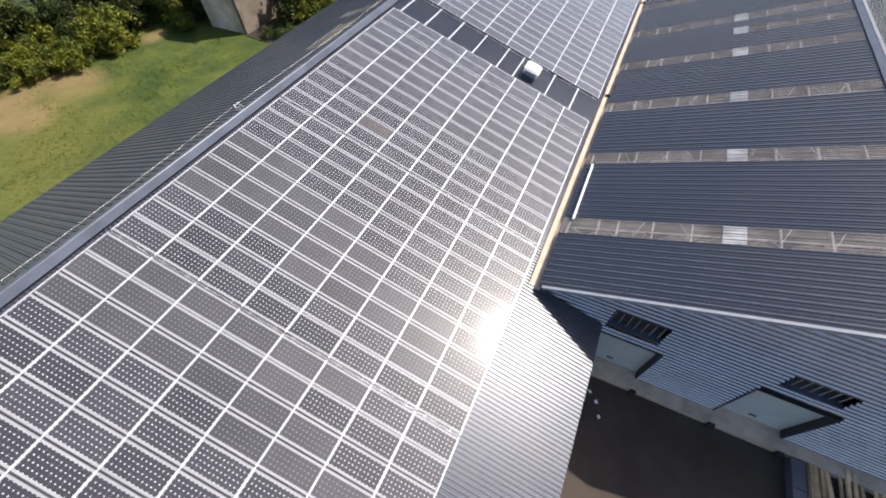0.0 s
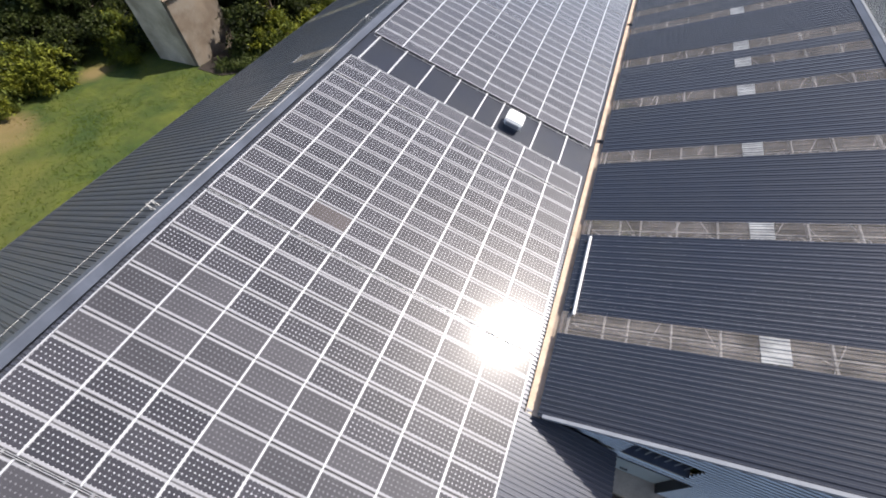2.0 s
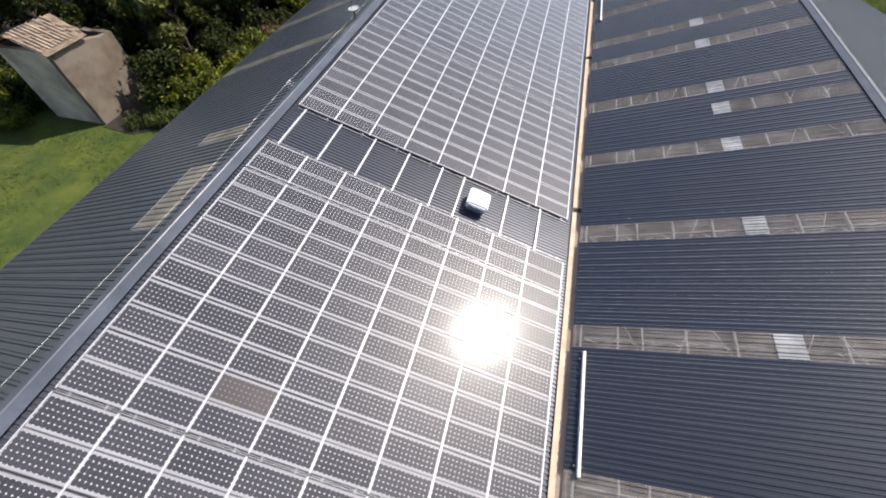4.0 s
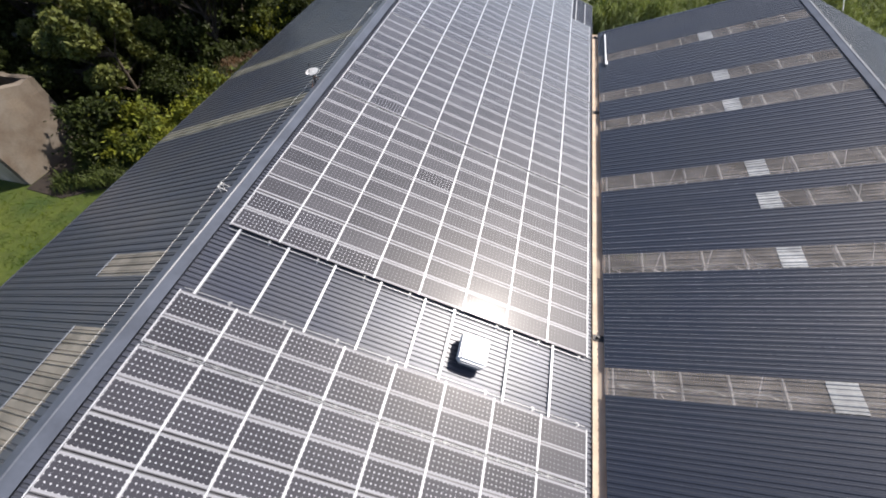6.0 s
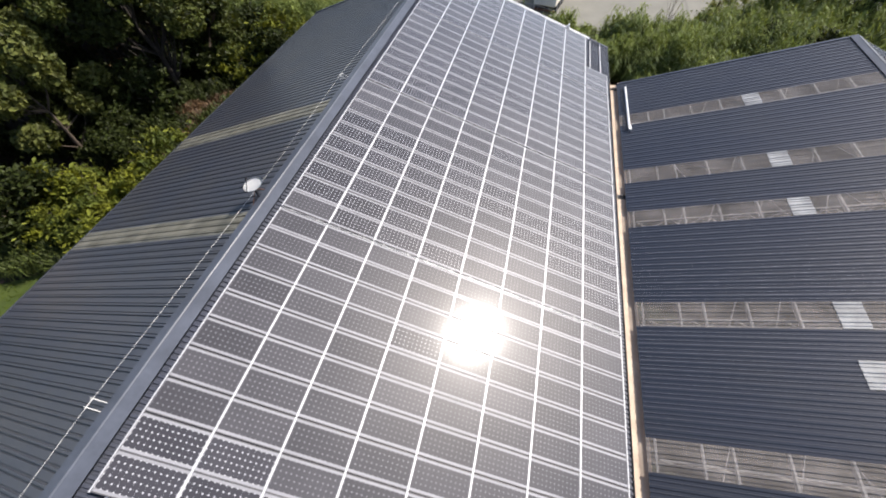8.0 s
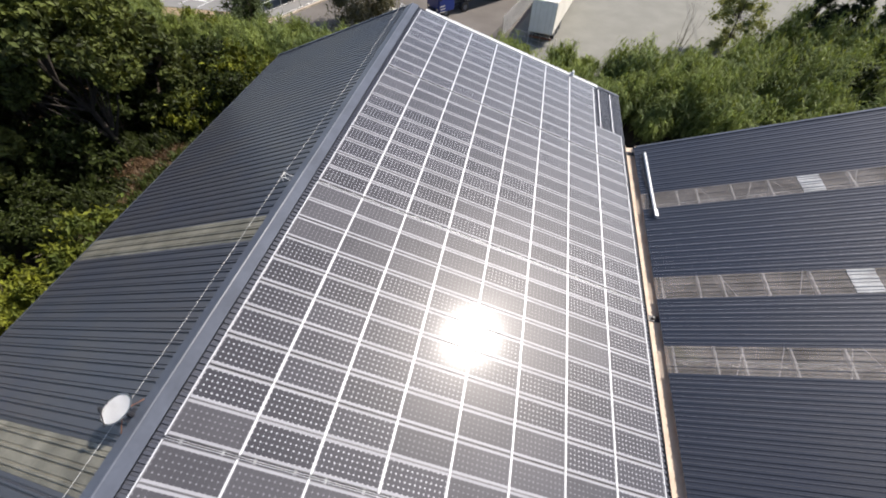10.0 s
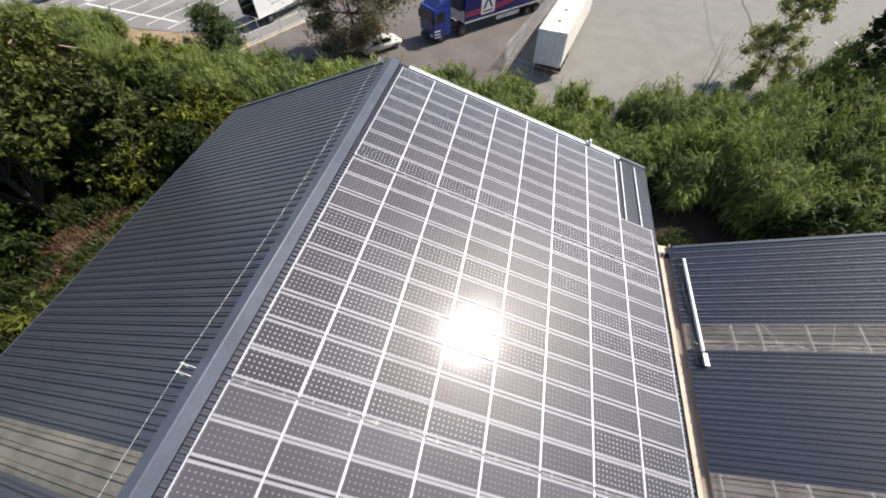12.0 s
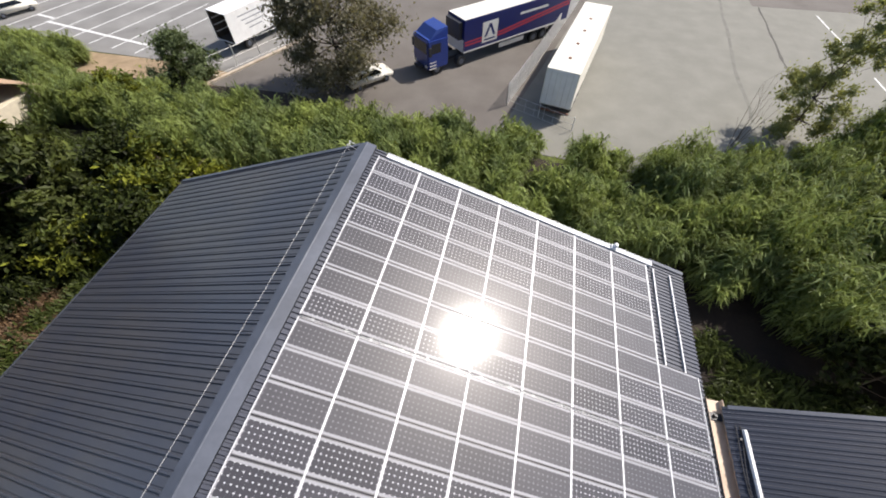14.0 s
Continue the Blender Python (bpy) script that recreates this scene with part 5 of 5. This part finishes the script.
# ---- plants ----
def leaf_cloud(rs, centres, radii, count, size, droop=0.2, long=1.7, loose=False):
    """Leaf blades scattered in the outer part of several clumps; each is a bent pair of faces."""
    k = rs.randint(0, len(centres), count)
    d = rs.normal(size=(count, 3))
    d /= np.linalg.norm(d, axis=1)[:, None]
    r = radii[k] * (np.abs(rs.normal(size=count)) * 0.7 if loose else rs.uniform(0.35, 1.05, count) ** 0.6)
    p = centres[k] + d * r[:, None] * np.array([1, 1, 0.8])
    u = rs.normal(size=(count, 3)) + d * 0.5
    u[:, 2] -= droop
    u /= np.linalg.norm(u, axis=1)[:, None]
    w = np.cross(u, rs.normal(size=(count, 3)) * 0.6 + np.array([0, 0, 1.0]))
    w /= np.linalg.norm(w, axis=1)[:, None] + 1e-9
    n = np.cross(w, u)
    s = size * rs.uniform(0.6, 1.35, count)[:, None]
    a, b = p - u * s * long / 2, p + u * s * long / 2 - n * s * 0.15
    m = p + n * s * 0.12
    verts = np.stack([a, m + w * s * 0.5, b, m - w * s * 0.5], 1).reshape(-1, 3)
    return verts


def quads(count, start=0):
    i = np.arange(count)[:, None] * 4 + np.arange(4)[None, :] + start
    return i.tolist()


def tree(name, height, spread, seed, leaf_mat, count, size, label, category="tree", trunk_r=0.22, base=0.3, clumps=26, group="trees", loose=False, leaf_long=1.7, bark=M_BARK):
    rs = np.random.RandomState(seed)
    ob = thing(name, (0, 0, 0), label, category, group)
    bm = bmesh.new()
    crown0 = height * base
    p = Vector((0, 0, -0.2))
    r = trunk_r
    stem = [p]
    for i in range(5):
        q = Vector((rs.normal() * 0.12 * i, rs.normal() * 0.12 * i, height * 0.85 * (i + 1) / 5))
        bm_tube(bm, p, q, r, r * 0.74, n=8, caps=False)
        p, r = q, r * 0.74
        stem.append(q)
    part("trunk", bm, bark, ob, "", True)
    cs, rr = [], []
    bm = bmesh.new()
    for i in range(clumps):
        f = rs.uniform(0, 1)
        z = crown0 + (height - crown0) * f
        reach = spread * (0.35 + 0.75 * math.sin(math.pi * min(1, 0.18 + 0.80 * f))) * rs.uniform(0.35, 1.0)
        a = rs.uniform(0, math.tau)
        c = Vector((reach * math.cos(a), reach * math.sin(a), z))
        cs.append(c[:])
        rr.append(spread * rs.uniform(0.20, 0.36))
        root = stem[1 + min(3, int(f * 4))]
        mid = root.lerp(c, 0.5) + Vector((0, 0, -0.1 * reach))
        bm_tube(bm, root, mid, trunk_r * 0.30, trunk_r * 0.18, n=5, caps=False)
        bm_tube(bm, mid, c, trunk_r * 0.18, trunk_r * 0.06, n=5, caps=False)
    part("branchwork", bm, bark, ob)
    v = leaf_cloud(rs, np.array(cs), np.array(rr), count, size, long=leaf_long, loose=loose)
    o = new("crown", raw_mesh("crown", v.tolist(), quads(count), leaf_mat))
    o.parent = ob
    return ob


def place(src, spots, seed, lo=0.8, hi=1.2):
    r = random.Random(seed)
    for i, (x, y) in enumerate(spots):
        s = r.uniform(lo, hi)
        m = pose(x, y, 0, 0, 0, r.uniform(0, 360)) @ Matrix.Diagonal((s, s, s * r.uniform(0.9, 1.1), 1))
        if i == 0:
            src.matrix_world = m
        else:
            copy_thing(src, m).matrix_basis = m


oak = tree("broadleaf_tree", 9.0, 3.4, 3, M_LEAF_A, 9000, 0.20, "tall dark green broadleaf tree beside the hall")
place(oak, [(-36.0, 19.0), (-38.0, 26.0), (-46.0, 22.0), (-33.0, 15.0), (-44.0, 12.0), (-52.0, 8.0), (-47.0, 2.0), (-48.0, -8.0), (-46.5, -17.0), (-38.5, 11.0), (-54.0, -2.0), (-40.5, 15.5), (-43.0, 31.0), (-37.0, 33.0)], 1)
giant = tree("broadleaf_tree", 12.5, 3.9, 14, M_LEAF_E, 15000, 0.22, "tall broadleaf tree with bare trunk and sunlit crown", trunk_r=0.28, base=0.50, clumps=30, bark=M_BARK_D)
place(giant, [(-30.0, 30.5), (-31.5, 34.0), (-34.0, 23.5), (-20.4, 27.0), (-22.8, 31.0), (-25.0, 27.2), (-27.6, 31.4), (-29.4, 26.6)], 15, 0.9, 1.05)
ash = tree("broadleaf_tree", 6.6, 2.7, 8, M_LEAF_E, 9000, 0.20, "fresh green broadleaf tree at the wood's edge", trunk_r=0.16, base=0.22, clumps=34, leaf_long=2.3)
place(ash, [(-20.6, 32.6), (-27.2, 34.8), (-41.0, 8.5), (-42.5, -4.0), (-45.0, 34.0), (-50.0, -3.0), (-55.0, 15.0), (-34.0, 29.0)], 2)
lime = tree("broadleaf_tree", 8.2, 3.3, 19, M_LEAF_G, 10500, 0.24, "broadleaf tree with pale sunlit leaves beside the stone house", trunk_r=0.2, base=0.35, clumps=24)
place(lime, [(-22.8, 19.0), (-27.6, 21.8)], 10, 0.95, 1.05)
shrub = tree("shrub", 2.8, 1.7, 12, M_LEAF_B, 5000, 0.13, "yellow-green shrub beside the hall", "shrub", 0.06, 0.1, 18, "shrubs", True, 2.4)
place(shrub, [(-34.6, -3.2), (-35.6, -0.6), (-37.0, 3.6), (-36.2, -5.0), (-34.4, 1.4), (-37.5, -4.5), (-39.5, -2.5), (-36.2, -6.8), (-40.8, -6.0), (-38.0, -8.5), (-14.6, 16.0), (-15.8, 18.6), (-18.2, 15.3), (-18.6, 13.0), (-16.6, 13.4), (-16.2, 15.6), (-17.4, 31.6), (-16.5, 38.0), (-20.4, 15.2), (-14.0, 36.5), (-13.8, 12.4), (-38.5, 2.2), (-40.0, -6.5),
              (-27.5, 45.0), (-23.5, 44.5), (-31.5, 7.0), (-33.5, 9.0), (-16.4, 34.4)], 3, 0.75, 1.3)
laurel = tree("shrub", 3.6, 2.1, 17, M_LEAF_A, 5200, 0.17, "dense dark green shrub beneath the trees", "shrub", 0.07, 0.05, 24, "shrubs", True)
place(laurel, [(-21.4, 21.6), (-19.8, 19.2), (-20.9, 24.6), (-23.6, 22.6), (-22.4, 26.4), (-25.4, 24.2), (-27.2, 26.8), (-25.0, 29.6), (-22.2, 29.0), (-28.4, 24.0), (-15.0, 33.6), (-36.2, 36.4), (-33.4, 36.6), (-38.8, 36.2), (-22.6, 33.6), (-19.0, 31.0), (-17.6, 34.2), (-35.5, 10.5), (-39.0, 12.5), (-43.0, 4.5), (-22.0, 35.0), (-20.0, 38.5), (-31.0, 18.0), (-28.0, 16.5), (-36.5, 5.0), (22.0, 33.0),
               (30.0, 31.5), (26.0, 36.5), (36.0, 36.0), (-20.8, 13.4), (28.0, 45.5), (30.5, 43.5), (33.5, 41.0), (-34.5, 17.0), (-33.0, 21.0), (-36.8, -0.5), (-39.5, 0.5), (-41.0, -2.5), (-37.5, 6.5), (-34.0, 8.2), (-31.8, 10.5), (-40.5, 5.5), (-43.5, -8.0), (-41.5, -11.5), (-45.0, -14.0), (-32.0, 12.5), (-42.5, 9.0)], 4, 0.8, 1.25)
bare = tree("dead_tree", 8.0, 2.0, 23, M_DEAD, 260, 0.12, "bare trunk with leafless limbs, bark darkened for shade", trunk_r=0.16, base=0.35, clumps=12, bark=M_BARK_D)
place(bare, [(-23.6, 25.2), (-25.4, 27.6), (-21.6, 27.8)], 11, 0.85, 1.1)
poplar = tree("grey_tree", 9.6, 4.4, 21, M_LEAF_C, 42000, 0.14, "grey-leaved tree over the lorry yard", trunk_r=0.2, base=0.10, clumps=80, loose=True)
place(poplar, [(-10.9, 53.2)], 5, 1, 1.0)
elm = tree("young_tree", 9.6, 2.1, 25, M_LEAF_D, 16000, 0.125, "slender pale-leaved tree at the lorry park's edge", trunk_r=0.08, base=0.06, clumps=60, loose=True)
place(elm, [(25.3, 53.6)], 6, 1.0, 1.0)


young = tree("young_conifer", 3.7, 2.3, 31, M_LEAF_F, 17000, 0.10, "young green conifer on the sand bank", "conifer", 0.09, 0.04, 60, "conifers", True, 2.6)
place(young, [(-24.4, 50.6)], 8, 1.08, 1.08)
cypress = tree("cypress", 9.2, 1.25, 29, M_LEAF_H, 24000, 0.15, "tall dark cypress at the lorry park's edge", "conifer", 0.14, 0.05, 70, "conifers", True, 2.4)
place(cypress, [(33.0, 52.2), (31.0, 53.2), (35.4, 51.4), (37.6, 50.4)], 7, 0.85, 1.1)
ivy = tree("ivy_trunk", 5.6, 0.75, 37, M_LEAF_A, 3200, 0.13, "dead trunk wrapped in dark ivy in the hedge", "tree", 0.12, 0.05, 26, "trees", True)
place(ivy, [(-19.8, 45.2)], 9, 1.0, 1.0)


def dead_shrub(x, y, height, seed):
    """Bare grey stems fanning up out of the hedge."""
    rs = np.random.RandomState(seed)
    ob = thing("dead_shrub", (x, y, 0), "bare grey twiggy shrub standing out of the hedge", "shrub", "shrubs")
    for i in range(7):
        bm = bmesh.new()
        p, d = Vector((rs.normal() * 0.1, rs.normal() * 0.1, -0.1)), Vector((rs.normal() * 0.12, rs.normal() * 0.12, 1)).normalized()
        L, rad = height * rs.uniform(0.7, 1.0), 0.030
        for k in range(5):
            q = p + d * (L / 5)
            bm_tube(bm, p, q, rad, rad * 0.72, n=5, caps=False)
            if k > 0:
                e = (d + Vector((rs.normal() * 0.35, rs.normal() * 0.35, 0.1))).normalized()
                bm_tube(bm, q, q + e * (L * 0.22), rad * 0.5, 0.005, n=4, caps=False)
            p, rad = q, rad * 0.72
            d = (d + Vector((rs.normal() * 0.07, rs.normal() * 0.07, 0))).normalized()
        part("stem", bm, M_BARK, ob)


dead_shrub(19.9, 49.6, 5.6, 61)


def cane_thicket(name, x0, x1, near, far, clumps, seed, low, high, label, mat=M_CANE, fall=0.0, per=36):
    """Tall cane in clumps: stalks with long arching leaves along their length; fall: how much lower the far side is."""
    rs = np.random.RandomState(seed)
    cx = rs.uniform(x0, x1, clumps)
    deep = rs.uniform(0, 1, clumps)
    cy = near(cx) + (far(cx) - near(cx)) * deep
    ch = (low + (high - low) * rs.uniform(0, 1, clumps)) * (1 - fall * deep)
    per_clump = 18
    n = clumps * per_clump
    c = np.repeat(np.arange(clumps), per_clump)
    a = rs.uniform(0, math.tau, n)
    d = 0.72 * np.sqrt(rs.uniform(0, 1, n))
    xs, ys = cx[c] + d * np.cos(a), cy[c] + d * np.sin(a)
    hs = ch[c] * rs.uniform(0.70, 1.08, n) * (1 - 0.62 * d)
    lean = np.stack([np.cos(a), np.sin(a)], 1) * (d * 0.20)[:, None] + rs.normal(size=(n, 2)) * 0.05
    N = n * per
    k = np.repeat(np.arange(n), per)
    t = rs.uniform(0.10, 1.0, N) ** 0.6
    base = np.stack([xs[k] + lean[k, 0] * hs[k] * t, ys[k] + lean[k, 1] * hs[k] * t, hs[k] * t], 1)
    a = rs.uniform(0, math.tau, N)
    L = rs.uniform(0.40, 0.95, N)
    out = np.stack([np.cos(a), np.sin(a), np.zeros(N)], 1)
    side = np.stack([-np.sin(a), np.cos(a), np.zeros(N)], 1) * (0.020 + 0.026 * rs.uniform(0, 1, N))[:, None]
    up = np.array([0, 0, 1.0])
    p1 = base + out * (L * 0.5)[:, None] + up * (L * rs.uniform(0.2, 0.6, N))[:, None]
    p2 = base + out * L[:, None] + up * (L * rs.uniform(-0.45, 0.35, N))[:, None]
    verts = np.stack([base - side * 0.5, base + side * 0.5, p1 + side, p1 - side, p2], 1).reshape(-1, 3)
    i = np.arange(N)[:, None] * 5
    faces = (i + np.array([[0, 1, 2, 3]])).tolist() + (i + np.array([[3, 2, 4]])).tolist()
    o = len(verts)
    top = np.stack([xs + lean[:, 0] * hs, ys + lean[:, 1] * hs, hs], 1)
    foot = np.stack([xs, ys, np.zeros(n)], 1)
    w, w2 = np.array([0.018, 0.012, 0]), np.array([-0.012, 0.018, 0])
    st = np.stack([foot - w, foot + w, top + w * 0.3, top - w * 0.3, foot - w2, foot + w2, top + w2 * 0.3, top - w2 * 0.3], 1).reshape(-1, 3)
    j = np.arange(n)[:, None] * 8 + o
    faces += (j + np.array([[0, 1, 2, 3]])).tolist() + (j + np.array([[4, 5, 6, 7]])).tolist()
    me = raw_mesh(name, np.concatenate([verts, st]).tolist(), faces, mat)
    return tagged(new(name, me), label, "cane" if mat is M_CANE else "undergrowth", kind="stuff")


CANE = "dense thicket of tall green giant cane"
cane_thicket("cane_hedge", -20.0, 14.0, lambda x: np.where(x < -3.0, 39.2, 37.4), lambda x: np.where(x < -12.0, 46.0, 47.0), 175, 41, 2.6, 6.2, CANE, fall=0.38)
cane_thicket("cane_hedge", 14.0, 19.0, lambda x: 37.6 - 0.42 * (x - 14.0), lambda x: 47.2 + 0 * x, 42, 43, 2.6, 6.2, CANE, fall=0.32)
cane_thicket("cane_hedge", 19.0, 26.0, lambda x: np.clip(37.6 - 0.42 * (x - 14.0), 33.0, 37.4), lambda x: 48.6 + 0.30 * (x - 19.0), 62, 46, 2.8, 6.6, CANE, fall=0.12)
cane_thicket("cane_hedge", 26.0, 46.0, lambda x: 32.8 + 0 * x, lambda x: 52.0 + 0 * x, 165, 44, 3.0, 6.9, CANE, fall=0.0)
cane_thicket("cane_hedge", -50.0, -20.0, lambda x: np.where(x < -33.0, 46.3, 41.5), lambda x: np.where(x < -36.0, 51.4, 46.8), 170, 45, 2.0, 4.4, CANE, fall=0.3)
cane_thicket("bramble_hedge", -32.0, -4.0, lambda x: np.where(x < -13.0, 34.4, 36.4), lambda x: 40.0 + 0 * x, 150, 47, 0.9, 2.2, "tangled dark green brambles and cane beside the hall", M_BRAMBLE, per=24)

cane_thicket("bramble_hedge", -23.6, -13.0, lambda x: 8.6 + 0.32 * (x + 24.0), lambda x: 14.6 + 0 * x, 46, 49, 0.5, 1.3, "low dark brambles beside the stone house", M_BRAMBLE, per=24)
# Undergrowth added in the wood's gap; its dark leaves stand for shade.
cane_thicket("bramble_hedge", -29.0, -18.6, lambda x: 19.0 + 0 * x, lambda x: 31.0 + 0 * x, 90, 67, 1.0, 2.6, "tangled undergrowth added beneath the trees, dark to stand for shade", M_LEAF_A, per=24)
cane_thicket("bramble_hedge", -17.5, -12.6, lambda x: 15.0 + 0 * x, lambda x: 30.5 + 0 * x, 60, 59, 0.4, 1.3, "low dark brambles along the hall", M_BRAMBLE, per=24)
cane_thicket("bramble_hedge", 13.2, 36.0, lambda x: 29.6 + 0 * x, lambda x: np.clip(35.0 - 0.4 * (x - 14.0), 31.6, 35.0), 30, 53, 0.3, 0.9, "low dark brambles behind the annex", M_BRAMBLE, per=24)
cane_thicket("dry_brush", -20.0, -15.6, lambda x: 20.5 + 0 * x, lambda x: 29.5 + 0 * x, 30, 57, 0.25, 0.8, "brown dead brush and leaf litter along the hall", M_DEAD)


def grass_field(name, x0, x1, y0, y1, n, mat, tall, seed, label, dry):
    rs = np.random.RandomState(seed)
    xs, ys = rs.uniform(x0, x1, n), rs.uniform(y0, y1, n)
    f = np.array([min(math.hypot(x - a, y - b) / k for a, b, k in DRY) + 0.7 * noise.noise((x * 0.3, y * 0.3, 9.0)) for x, y in zip(xs, ys)])
    chance = np.clip((1.25 - f) / 0.9, 0, 1)
    ok = (rs.uniform(size=n) < chance) if dry else (rs.uniform(size=n) > chance)
    xs, ys = xs[ok], ys[ok]
    n = len(xs)
    a = rs.uniform(0, math.tau, n)
    h = tall * rs.uniform(0.5, 1.3, n)
    zs = np.array([meadow_z(x, y) for x, y in zip(xs, ys)])
    b = np.stack([xs, ys, zs - 0.03], 1)
    s = np.stack([np.cos(a), np.sin(a), np.zeros(n)], 1) * 0.05
    tip = b + np.stack([rs.normal(size=n) * 0.24, rs.normal(size=n) * 0.24, h], 1)
    verts = np.stack([b - s, b + s, tip], 1).reshape(-1, 3)
    faces = (np.arange(n)[:, None] * 3 + np.arange(3)[None, :]).tolist()
    return tagged(new(name, raw_mesh(name, verts.tolist(), faces, mat)), label, "grass", kind="stuff")


grass_field("grass", -42.0, -11.4, -32.0, 14.0, 56000, M_GRASS, 0.075, 51, "green meadow grass", False)
grass_field("grass", -44.0, -11.4, -32.0, 8.0, 34000, M_STRAW, 0.065, 53, "dry yellow meadow grass", True)
